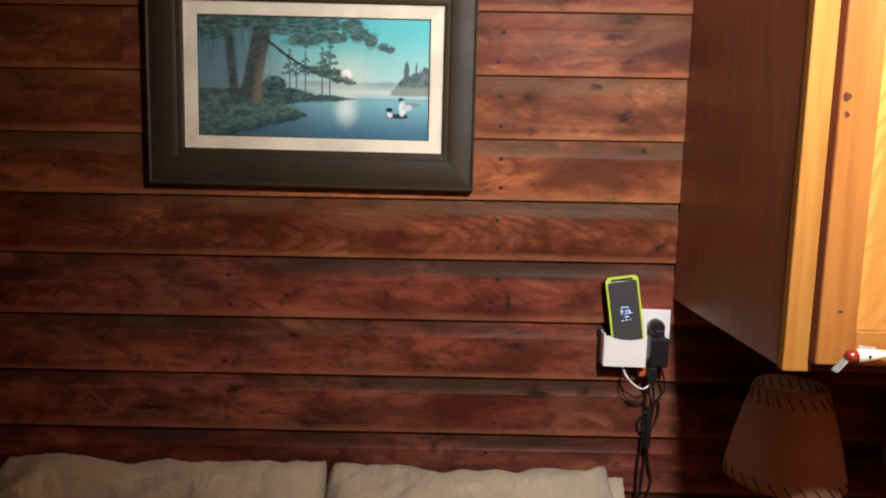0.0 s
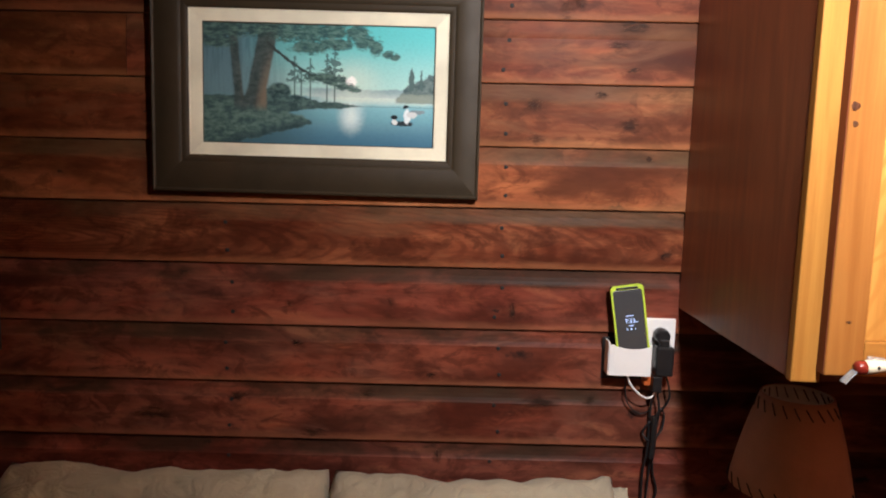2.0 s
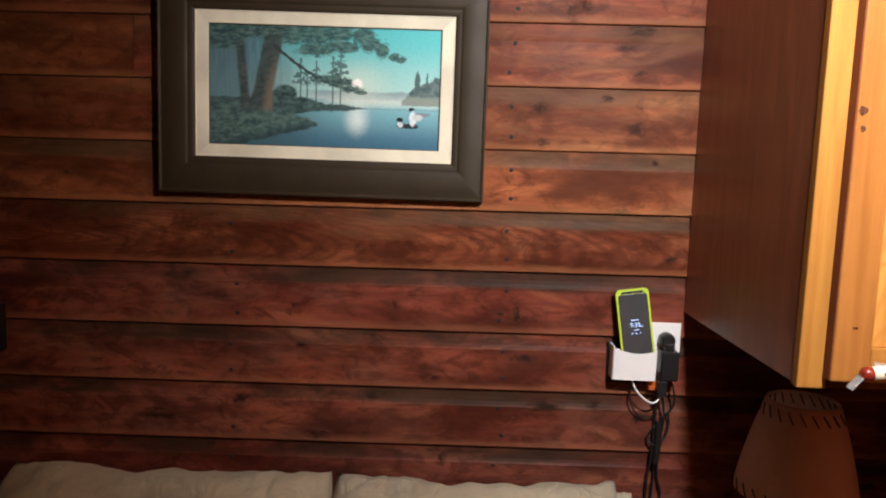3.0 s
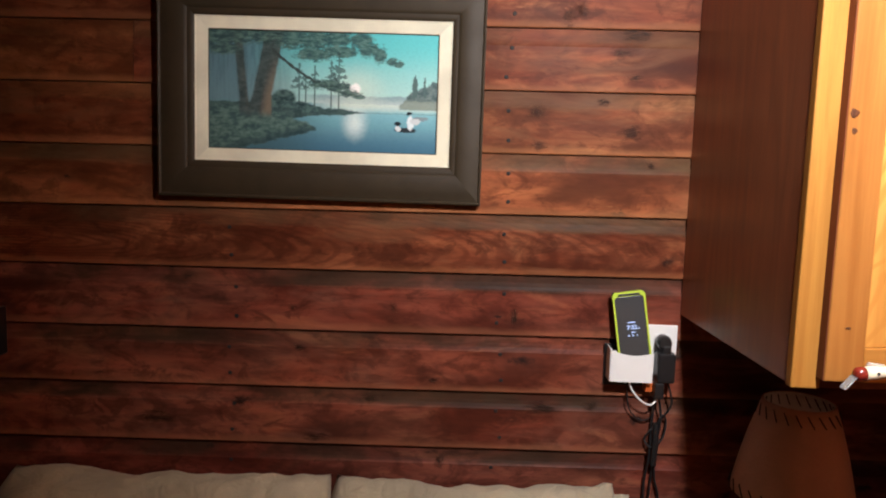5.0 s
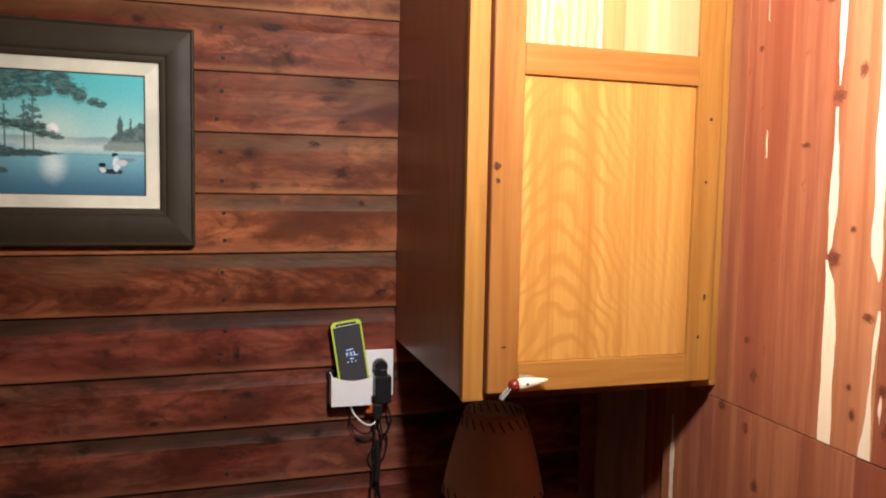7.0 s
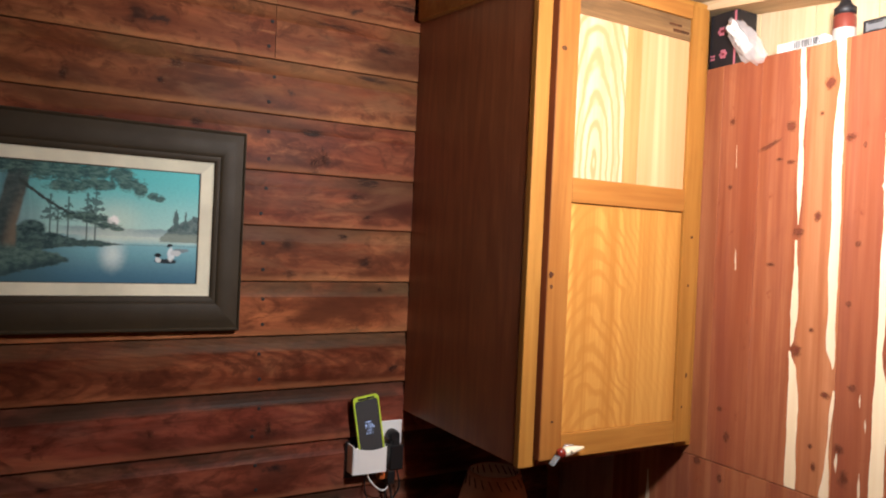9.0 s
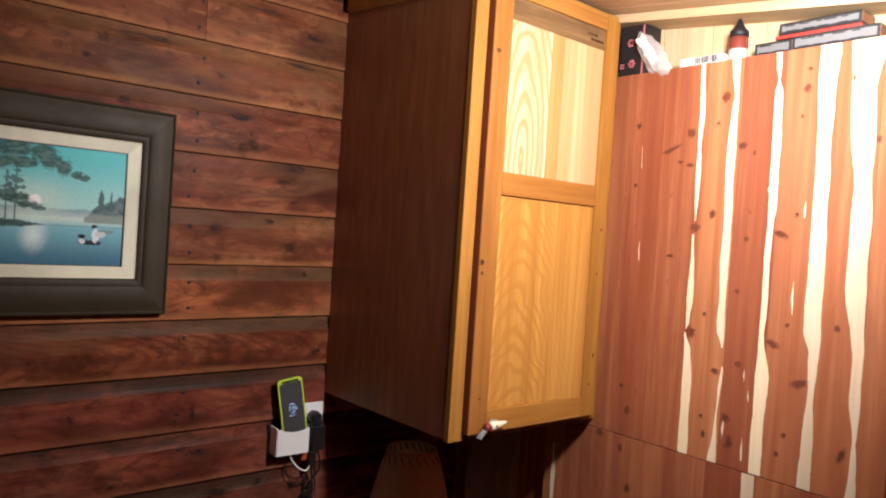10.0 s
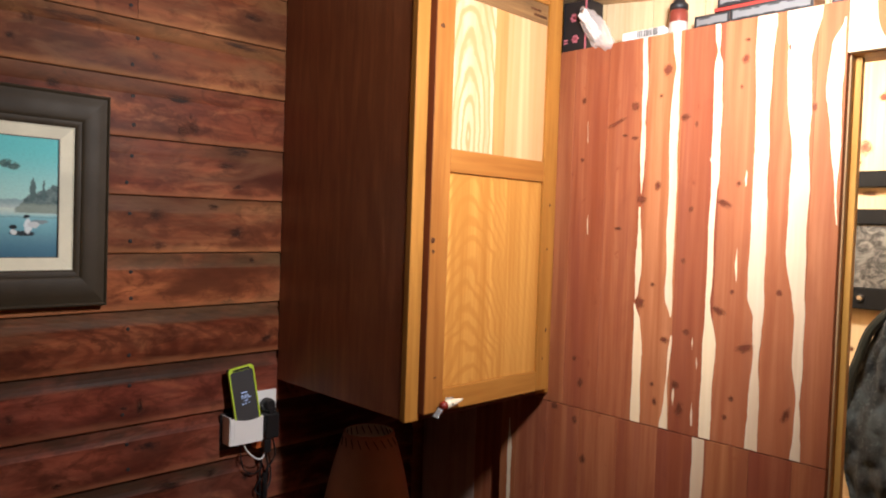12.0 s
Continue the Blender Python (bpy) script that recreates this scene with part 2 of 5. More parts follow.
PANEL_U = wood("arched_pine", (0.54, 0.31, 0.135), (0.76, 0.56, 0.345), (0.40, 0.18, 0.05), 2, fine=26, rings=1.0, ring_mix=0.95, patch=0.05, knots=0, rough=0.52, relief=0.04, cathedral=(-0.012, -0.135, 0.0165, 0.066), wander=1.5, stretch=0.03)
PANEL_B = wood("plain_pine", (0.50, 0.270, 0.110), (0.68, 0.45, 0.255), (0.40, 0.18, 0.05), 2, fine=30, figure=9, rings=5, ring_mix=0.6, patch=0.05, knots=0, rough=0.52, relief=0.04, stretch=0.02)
PINE_STRIP = wood("amber_pine_strip", (0.36, 0.175, 0.062), (0.46, 0.24, 0.092), (0.3, 0.12, 0.04), 2, fine=30, figure=5, rings=4, ring_mix=0.3, patch=0.05, knots=0, rough=0.52, relief=0.04)
GREYED = wood("greyed_pine", (0.13, 0.070, 0.030), (0.27, 0.155, 0.066), (0.045, 0.026, 0.016), 0, fine=45, patch=0.8, knots=0, rough=0.5, relief=0.15)
CEDAR = wood("red_cedar", (0.270, 0.074, 0.031), (0.45, 0.174, 0.080), (0.19, 0.052, 0.030), 2, fine=36, figure=4, rings=5, ring_mix=0.35, streaks=(0.24, 0.80), patch=0.3, knots=12.0, knot_size=0.05, bands=(0.25, 0.068, 0.040), rough=0.61, relief=0.15, stretch=0.04)
CEDAR_TAN = wood("tan_cedar", (0.350, 0.112, 0.045), (0.53, 0.224, 0.104), (0.22, 0.065, 0.030), 2, fine=36, figure=4, rings=4, ring_mix=0.3, streaks=(0.24, 0.80), patch=0.2, knots=0, bands=(0.36, 0.125, 0.060), rough=0.61, relief=0.15, stretch=0.04)
SAP_AND_GLARE = wood("cedar_sapwood_and_glare", (0.76, 0.60, 0.40), (0.86, 0.73, 0.53), (0.68, 0.48, 0.30), 2, fine=40, figure=4, rings=3, ring_mix=0.15, patch=0.05, knots=0, rough=0.61, relief=0.1)
PINE_KNOT = wood("pine_knot", (0.045, 0.018, 0.009), (0.13, 0.05, 0.02), (0.02, 0.01, 0.007), 2, fine=200, knots=0, stretch=0.8, patch=0.7, rough=0.6)
CEILING = wood("ceiling_pine", (0.52, 0.345, 0.19), (0.66, 0.475, 0.29), (0.24, 0.12, 0.06), 1, fine=40, figure=4, rings=4, ring_mix=0.25, patch=0.1, knots=3.5, knot_size=0.04, rough=0.61, relief=0.1)
PALE = wood("pale_pine", (0.64, 0.46, 0.26), (0.78, 0.61, 0.38), (0.30, 0.12, 0.05), 2, fine=40, figure=4, rings=3, ring_mix=0.2, patch=0.1, knots=4.0, knot_size=0.06, rough=0.5, relief=0.1)
NOOK_GREY = wood("greyed_board", (0.42, 0.31, 0.245), (0.56, 0.435, 0.355), (0.2, 0.12, 0.09), 2, fine=40, figure=4, rings=4, ring_mix=0.3, patch=0.3, knots=0, rough=0.7)
FLOOR = wood("floor_boards", (0.13, 0.06, 0.03), (0.28, 0.14, 0.07), (0.06, 0.03, 0.02), 1, rough=0.45)
FRAME = plain("black_brown_lacquer", (0.040, 0.028, 0.015), 0.55, 60.0, 0.5, 0.2, Specular_IOR_Level=0.25)
LINER = cloth("linen_liner", (0.93, 0.895, 0.70), 900.0)
FILLET = plain("dark_gilt_fillet", (0.07, 0.055, 0.03), 0.35, 90.0, 0.4)
WHITE = plain("white_plastic", (0.84, 0.83, 0.81), 0.35, 80.0, 0.08, 0.03)
BLACK = plain("black_plastic", (0.012, 0.012, 0.013), 0.38, 90.0, 0.3)
LIME = plain("lime_rubber", (0.50, 0.66, 0.045), 0.5, 90.0, 0.1)
GLASS = plain("phone_glass", (0.060, 0.060, 0.062), 0.22, 20.0, 0.3, 0.0)
DIGITS = glowing("screen_digits", (0.45, 0.60, 1.0), 1.5)
ORANGE = plain("orange_neon_lens", (0.55, 0.12, 0.03), 0.3)
NAIL = plain("nail_head", (0.010, 0.007, 0.006), 0.7)
SHADE = cloth("rawhide_shade", (0.60, 0.31, 0.20), 200.0, 0.7)
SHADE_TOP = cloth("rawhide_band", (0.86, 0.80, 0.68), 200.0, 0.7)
LACE = plain("dark_lacing", (0.035, 0.014, 0.010), 0.7)
LAMP_METAL = plain("grey_lamp_neck", (0.16, 0.14, 0.13), 0.4, metal=0.6)
PILLOW = cloth("tan_cotton", (0.46, 0.40, 0.29), 900.0, crease=5.0)
BLANKET = cloth("dark_blanket", (0.10, 0.075, 0.05), 500.0)
LURE_RED = plain("lure_red", (0.20, 0.020, 0.012), 0.25)
LURE_WHITE = plain("lure_white", (0.78, 0.70, 0.52), 0.25, vary=0.05)
CLEAR = Mat("clear_plastic").done((0.75, 0.8, 0.82), 0.12, Transmission_Weight=0.75, IOR=1.45)
CARD_BLACK = plain("black_card", (0.016, 0.015, 0.017), 0.5)
CARD_RED = plain("red_card", (0.36, 0.035, 0.025), 0.5)
BOTTLE_RED = plain("brown_red_plastic", (0.24, 0.050, 0.034), 0.3, 60.0, 0.6)
LABEL_PALE = plain("pale_paper_label", (0.55, 0.50, 0.46), 0.5, 50.0, 0.5)
CARD_PINK = plain("pink_card", (0.55, 0.16, 0.20), 0.5)
CARD_GREY = plain("grey_card", (0.17, 0.175, 0.18), 0.5)
CARD_TAN = plain("tan_card", (0.42, 0.20, 0.10), 0.6)
JEAN = denim()
STRAP = cloth("black_green_webbing", (0.008, 0.011, 0.008), 600.0)
JAMB = wood("golden_jamb", (0.46, 0.22, 0.045), (0.62, 0.34, 0.09), (0.2, 0.08, 0.02), 2, fine=40, knots=0, patch=0.05, rough=0.35)
# duller than the jamb: the edge's shade is mixed into its colour
JAMB_EDGE = wood("shaded_jamb_edge", (0.36, 0.21, 0.10), (0.50, 0.31, 0.16), (0.1, 0.05, 0.02), 2, fine=40, knots=0, patch=0.2, rough=0.5)
RACK_BLACK = plain("matt_black_paint", (0.010, 0.010, 0.011), 0.7, 90.0, 0.3, Specular_IOR_Level=0.12)
STEEL = plain("bright_steel", (0.6, 0.6, 0.6), 0.25, metal=1.0)


def marbled():
    m = Mat("grey_marbled_card")
    v = m.coords((1.0, 1.0, 1.6))
    n = m.noise(v, 16.0, 6.0, 0.65, 2.5)
    c = m.mix(m.ramp(n, 0.35, 0.68), (0.018, 0.019, 0.021), (0.17, 0.17, 0.17))
    return m.done(c, 0.5)


MARBLED = marbled()

# ---- mesh helpers ----
PLACE = {}


def thing(name, at, label, category, group="", kind=""):
    ob = new(name)
    ob.location = at
    ob.empty_display_size = 0.05
    PLACE[ob] = Vector(at)
    return tagged(ob, label, category, group, kind)


def part(name, bm, material, parent=None, label="", at=None, smooth=False):
    """Links a bmesh, drawn in world metres, as one object under parent, with its origin at its middle."""
    if at is None:
        lo = [min(v.co[i] for v in bm.verts) for i in range(3)]
        hi = [max(v.co[i] for v in bm.verts) for i in range(3)]
        at = [(a + b) / 2 for a, b in zip(lo, hi)]
    at = Vector(at)
    bmesh.ops.translate(bm, vec=-at, verts=bm.verts)
    me = bpy.data.meshes.new(name)
    bm.to_mesh(me)
    bm.free()
    for k in material if isinstance(material, (list, tuple)) else [material]:
        me.materials.append(k)
    for p in me.polygons:
        p.use_smooth = smooth
    ob = new(name, me)
    PLACE[ob] = at
    if parent:
        ob.parent = parent
        ob.location = at - PLACE[parent]
    else:
        ob.location = at
    return tagged(ob, label)


def box(x0, x1, y0, y1, z0, z1, bevel=0.002, seg=2, bm=None):
    bm = bm or bmesh.new()
    made = bmesh.ops.create_cube(bm, size=1.0)["verts"]
    bmesh.ops.scale(bm, vec=(x1 - x0, y1 - y0, z1 - z0), verts=made)
    bmesh.ops.translate(bm, vec=((x0 + x1) / 2, (y0 + y1) / 2, (z0 + z1) / 2), verts=made)
    if bevel:
        edges = list({e for v in made for e in v.link_edges})
        bmesh.ops.bevel(bm, geom=edges, offset=bevel, segments=seg, affect="EDGES", profile=0.6)
    return bm


def turn(bm, m, about):
    c = Vector(about)
    bmesh.ops.transform(bm, matrix=Matrix.Translation(c) @ m @ Matrix.Translation(-c), verts=bm.verts)
    return bm


def extrude(points, x0, x1, caps=True):
    """A closed outline of (y, z) run along x."""
    bm = bmesh.new()
    a = [bm.verts.new((x0, y, z)) for y, z in points]
    b = [bm.verts.new((x1, y, z)) for y, z in points]
    n = len(points)
    for i in range(n):
        bm.faces.new((a[i], a[(i + 1) % n], b[(i + 1) % n], b[i]))
    if caps:
        bm.faces.new(a[::-1]), bm.faces.new(b)
    bmesh.ops.recalc_face_normals(bm, faces=bm.faces)
    return bm


def lathe(profile, at, segs=40, turn_by=None, caps=True):
    """Turned shape: (radius, height) pairs round a vertical axis at at."""
    bm = bmesh.new()
    rings = []
    for r, h in profile:
        rings.append([bm.verts.new((r * math.cos(2 * math.pi * i / segs), r * math.sin(2 * math.pi * i / segs), h)) for i in range(segs)])
    for a, b in zip(rings, rings[1:]):
        for i in range(segs):
            bm.faces.new((a[i], a[(i + 1) % segs], b[(i + 1) % segs], b[i]))
    if caps:
        bm.faces.new(rings[0][::-1]), bm.faces.new(rings[-1])
    if turn_by:
        bmesh.ops.transform(bm, matrix=turn_by, verts=bm.verts)
    bmesh.ops.translate(bm, vec=at, verts=bm.verts)
    bmesh.ops.recalc_face_normals(bm, faces=bm.faces)
    return bm


def tube(points, radius, segs=8, steps=6):
    """A cable through points, smoothed by Catmull-Rom."""
    pts = [Vector(p) for p in points]
    run = []
    for i in range(len(pts) - 1):
        p0, p1, p2, p3 = pts[max(i - 1, 0)], pts[i], pts[i + 1], pts[min(i + 2, len(pts) - 1)]
        for k in range(steps):
            t = k / steps
            run.append(0.5 * (2 * p1 + (p2 - p0) * t + (2 * p0 - 5 * p1 + 4 * p2 - p3) * t * t + (3 * p1 - p0 - 3 * p2 + p3) * t ** 3))
    run.append(pts[-1])
    bm = bmesh.new()
    rings = []
    for i, p in enumerate(run):
        d = (run[min(i + 1, len(run) - 1)] - run[max(i - 1, 0)]).normalized()
        a = d.cross(Vector((0.31, 0.92, 0.23))).normalized()
        b = d.cross(a)
        rings.append([bm.verts.new(p + radius * (math.cos(6.2832 * k / segs) * a + math.sin(6.2832 * k / segs) * b)) for k in range(segs)])
    for r, s in zip(rings, rings[1:]):
        for k in range(segs):
            bm.faces.new((r[k], r[(k + 1) % segs], s[(k + 1) % segs], s[k]))
    bm.faces.new(rings[0][::-1]), bm.faces.new(rings[-1])
    bmesh.ops.recalc_face_normals(bm, faces=bm.faces)
    return bm


def ceiling_z(y):
    return 2.317 + 0.12 * (y - 1.08)


# ---- structure ----
WALL, CEDAR_X, CAB_X = 1.60, 1.10, 0.583
BACK, WEST, EAST = -1.40, -1.50, 2.02
part("floor", box(WEST - 0.1, EAST + 0.1, BACK - 0.1, WALL + 0.12, -0.10, 0.0, 0), FLOOR)
wall_north = thing("wall_north", (0, WALL + 0.07, 0), "wall of dark red stained horizontal wooden siding boards", "wall", kind="structure")
part("sheathing", box(WEST - 0.1, EAST + 0.1, WALL + 0.022, WALL + 0.12, 0.0, 2.5, 0), SIDING, wall_north)
wall_west = part("wall_west", box(WEST - 0.1, WEST, BACK, WALL + 0.02, 0.0, 2.5, 0), SIDING)
wall_south = part("wall_south", box(WEST - 0.1, EAST + 0.1, BACK - 0.1, BACK, 0.0, 2.5, 0), SIDING)
wall_far = part("wall_far", box(EAST, EAST + 0.1, BACK, WALL + 0.02, 0.0, 2.5, 0), PALE)

# the ceiling falls away from the siding wall; narrow boards with open joints, in one mesh
bm = bmesh.new()
x0 = WEST - 0.1
while x0 < EAST + 0.1:
    x1 = x0 + 0.2385
    prof = ((x0, 0.02), (x0, 0.0015), (x0 + 0.002, 0.0), (x1 - 0.002, 0.0), (x1, 0.0015), (x1, 0.02))
    a = [bm.verts.new((x, y, ceiling_z(y) + dz)) for y in (BACK - 0.1, WALL + 0.02) for x, dz in prof]
    for i in range(6):
        j = (i + 1) % 6
        bm.faces.new((a[i], a[j], a[6 + j], a[6 + i]))
    bm.faces.new(a[:6][::-1]), bm.faces.new(a[6:])
    x0 += 0.24
for c in ((BACK - 0.1, WALL + 0.12),):
    vs = [bm.verts.new((x, y, ceiling_z(y) + dz)) for dz in (0.021, 0.08) for x, y in ((WEST - 0.1, c[0]), (EAST + 0.1, c[0]), (EAST + 0.1, c[1]), (WEST - 0.1, c[1]))]
    for f in ((0, 1, 2, 3), (7, 6, 5, 4), (0, 4, 5, 1), (1, 5, 6, 2), (2, 6, 7, 3), (3, 7, 4, 0)):
        bm.faces.new([vs[i] for i in f])
bmesh.ops.recalc_face_normals(bm, faces=bm.faces)
tagged(part("ceiling", bm, CEILING), "sloping ceiling of pale knotty pine boards", "ceiling", kind="structure")
for ob, words in ((wall_west, "dark red stained wooden side wall"), (wall_south, "dark red wooden wall behind the bed's foot"), (wall_far, "pale knotty pine wall of the next room")):
    tagged(ob, words, "wall", kind="structure")
tagged(bpy.data.objects["floor"], "dark brown wooden board floor", "floor", kind="structure")

# strip of trim under the ceiling along the siding wall
trim = part("trim", extrude([(WALL - 0.022, 2.356), (WALL - 0.001, 2.356), (WALL - 0.001, ceiling_z(WALL) - 0.001), (WALL - 0.022, ceiling_z(WALL - 0.022) - 0.001)], WEST, CAB_X - 0.024), CEILING)
tagged(trim, "pale pine trim strip under the ceiling", "trim", kind="structure")


# cedar wall beside the cabinet, with the ledge on top and the doorway through it
OPEN_Y, OPEN_TOP, LEDGE = 0.354, 2.043, 2.148
SPLIT, NOOK = 1.205, 1.222
wall_east = thing("wall_east", (1.17, 0.6, 0), "red cedar plank wall with white sapwood streaks", "wall", kind="structure")
part("core", box(1.119, 1.215, OPEN_Y + 0.018, NOOK, 0.0, LEDGE - 0.004, 0), PALE, wall_east)
part("core", box(1.119, 1.215, NOOK, WALL + 0.02, SPLIT + 0.002, LEDGE - 0.004, 0), PALE, wall_east)
part("core", box(1.1655, 1.215, NOOK, WALL + 0.02, 0.0, SPLIT + 0.0015, 0), PALE, wall_east)
for y0, y1, material in ((NOOK, 1.295, CEDAR), (1.295, 1.364, CEDAR), (1.364, 1.480, NOOK_GREY), (1.480, WALL, NOOK_GREY)):
    part("nook_board", box(1.145, 1.165, y0 + 0.0003, y1 - 0.0003, 0.0, SPLIT + 0.001, 0.0006, 1), material, wall_east)
part("core", box(1.119, 1.215, BACK, -0.42, 0.0, LEDGE - 0.004, 0), PALE, wall_east)
part("core", box(1.119, 1.215, -0.42, OPEN_Y + 0.018, OPEN_TOP + 0.018, LEDGE - 0.004, 0), PALE, wall_east)
for y0 in [BACK + 0.14 * k for k in range(22)]:
    y1 = min(y0 + 0.1385, WALL)
    zt = ceiling_z(y0)
    part("plank", box(1.185, 1.205, y0, y1, LEDGE - 0.003, zt, 0.0012, 1), PALE, wall_east)
part("ledge", box(1.102, 1.184, BACK, WALL, LEDGE - 0.003, LEDGE, 0), PALE, wall_east)
soffit = extrude([(BACK, ceiling_z(BACK) - 0.024), (1.40, ceiling_z(1.40) - 0.024), (1.40, ceiling_z(1.40) - 0.002), (BACK, ceiling_z(BACK) - 0.002)], 1.088, 1.184)
part("soffit_board", soffit, CEILING, wall_east, "pale board under the ceiling over the ledge")


# ---- siding boards ----
def siding_board(x0, x1, z0, z1, deep):
    """Lap board: flat face, rounded lower lip, hollow cove along the top."""
    h = z1 - z0
    pts = [(WALL + 0.020, z0 + 0.0015), (WALL + 0.003, z0 + 0.0012), (WALL + 0.0008, z0 + 0.002), (WALL, z0 + 0.004), (WALL, z1 - 0.038)]
    cove = [(WALL + 0.28 * deep, z1 - 0.034), (WALL + 0.6 * deep, z1 - 0.027), (WALL + 0.83 * deep, z1 - 0.018), (WALL + 0.95 * deep, z1 - 0.008), (WALL + deep, z1 - 0.001)]
    bm = extrude(pts + cove + [(WALL + 0.020, z1 - 0.001)], x0, x1)
    for f in bm.faces:
        c = f.calc_center_median()
        if len(f.verts) == 4 and c.z > z1 - 0.039 and c.y < WALL + 1.01 * deep:
            f.smooth = True
    for v in bm.verts:
        v.co.z += 0.0085 * (v.co.x - 0.585)
    return bm


SEAMS = [2.404, 2.268, 2.133, 1.997, 1.857, 1.721, 1.583, 1.447, 1.311, 1.170, 1.036, 0.900, 0.764, 0.628, 0.492, 0.356, 0.220, 0.084, 0.0]
for k, (top, low) in enumerate(zip(SEAMS, SEAMS[1:])):
    cuts = {1: [0.184], 0: [0.184], 4: [-0.66], 8: [-1.05], 6: [-1.1]}.get(k, [])
    ends = [WEST] + cuts + [CEDAR_X - 0.002]
    for x0, x1 in zip(ends, ends[1:]):
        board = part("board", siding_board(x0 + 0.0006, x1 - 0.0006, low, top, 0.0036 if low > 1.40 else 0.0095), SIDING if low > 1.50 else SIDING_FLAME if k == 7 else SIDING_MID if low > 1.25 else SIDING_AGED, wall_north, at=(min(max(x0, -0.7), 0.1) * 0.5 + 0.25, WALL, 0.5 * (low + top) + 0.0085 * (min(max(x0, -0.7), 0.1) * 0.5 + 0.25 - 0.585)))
    if low > 0.7:
        for sx in (-1.045, -0.437, 0.176):
            for dz in (0.030, top - low - 0.043):
                dx = 0.02 * (noise.random() - 0.5)
                z = low + dz + 0.0085 * (sx - 0.585)
                bmn = lathe([(0.0001, 0.0012), (0.0034, 0.001), (0.0048, 0.0), (0.0048, -0.003)], (0, 0, 0), 10, pose(0, 0, 0, 90), caps=False)
                bmesh.ops.translate(bmn, vec=(sx + dx, WALL, z), verts=bmn.verts)
                part("nail", bmn, NAIL, wall_north)

def stain_material():
    m = Mat("knot_stain")
    o = m.node("ShaderNodeTexCoord").outputs["Object"]
    n = m.noise(m.coords((0.8, 0, 1.1)), 1.5, 6.0, 0.7, 0.9)
    reach = m.node("ShaderNodeVectorMath", {0: o}, operation="LENGTH").outputs["Value"]
    reach = m.math("MULTIPLY_ADD", m.math("SUBTRACT", n, 0.5), 2.7, reach)
    c = m.mix(m.ramp(n, 0.35, 0.65), (0.030, 0.016, 0.012), (0.085, 0.036, 0.020))
    m.put(m.b.inputs["Alpha"], m.math("MULTIPLY", m.math("SUBTRACT", 1.0, m.ramp(reach, -0.05, 0.85)), m.math("MULTIPLY_ADD", m.node("ShaderNodeObjectInfo").outputs["Random"], 0.35, 0.55)))
    return m.done(c, 0.6, Specular_IOR_Level=0.15)


STAIN = stain_material()
sheet = bpy.data.meshes.new("stain")
sheet.from_pydata([(-1.2, 0, -1.2), (1.2, 0, -1.2), (1.2, 0, 1.2), (-1.2, 0, 1.2)], [], [(0, 1, 2, 3)])
sheet.materials.append(STAIN)


def stain(x, z, rx, rz):
    ob = new("knot_stain", sheet)
    ob.parent = wall_north
    ob.location = Vector((x, WALL - 0.0006, z)) - PLACE[wall_north]
    ob.scale = (1.5 * rx, 1, 1.45 * rz)


for row in ((0.298, 1.882, 0.017, 0.019), (0.416, 1.806, 0.024, 0.012), (0.447, 1.753, 0.014, 0.007), (0.236, 1.674, 0.018, 0.013), (0.451, 1.634, 0.020, 0.014), (0.245, 1.601, 0.017, 0.013), (0.383, 1.699, 0.014, 0.008), (0.496, 1.563, 0.010, 0.008), (0.447, 1.845, 0.031, 0.012)):
    stain(*row)
for row in ((0.289, 1.000, 0.042, 0.016), (0.392, 1.007, 0.018, 0.014), (-0.115, 1.010, 0.019, 0.014), (0.208, 1.208, 0.010, 0.026), (-0.068, 1.223, 0.010, 0.013), (0.027, 1.056, 0.011, 0.008), (0.047, 0.860, 0.010, 0.016), (0.549, 1.350, 0.018, 0.011), (-0.300, 1.215, 0.010, 0.008), (-0.416, 0.991, 0.022, 0.012), (-0.244, 0.910, 0.028, 0.011), (-0.286, 1.123, 0.013, 0.007), (-0.611, 0.943, 0.039, 0.016)):
    stain(*row)
for row in ((-0.128, 2.180, 0.025, 0.018), (0.534, 2.327, 0.057, 0.012), (0.337, 2.239, 0.084, 0.009), (0.060, 2.108, 0.070, 0.009), (0.322, 1.902, 0.020, 0.022), (0.285, 1.958, 0.036, 0.011), (0.005, 1.955, 0.014, 0.011), (-0.274, 2.030, 0.009, 0.019), (-0.045, 2.084, 0.014, 0.013), (-0.079, 2.039, 0.008, 0.008), (0.479, 2.200, 0.035, 0.012), (0.450, 2.118, 0.050, 0.010)):
    stain(*row)

# ---- cedar planks ----
edges = [1.598, 1.50, 1.40, 1.30, 1.205, 1.105, 1.01, 0.905, 0.792, 0.703, 0.606, 0.496, 0.410, OPEN_Y]
for y1, y0 in zip(edges, edges[1:]):
    part("cedar_plank", box(CEDAR_X, 1.118, y0 + 0.0002, y1 - 0.0002, SPLIT + 0.001, LEDGE, 0.0006, 1), CEDAR_TAN if y1 < 0.61 or 0.75 < y1 < 0.80 else CEDAR, wall_east)
low_edges = [NOOK, 1.165, 1.06, 0.955, 0.84, 0.73, 0.607, 0.51, 0.42, OPEN_Y]
for y1, y0 in zip(low_edges, low_edges[1:]):
    part("cedar_plank", box(CEDAR_X, 1.118, y0 + 0.0002, y1 - 0.0002, 0.0, SPLIT - 0.001, 0.0006, 1), CEDAR, wall_east)
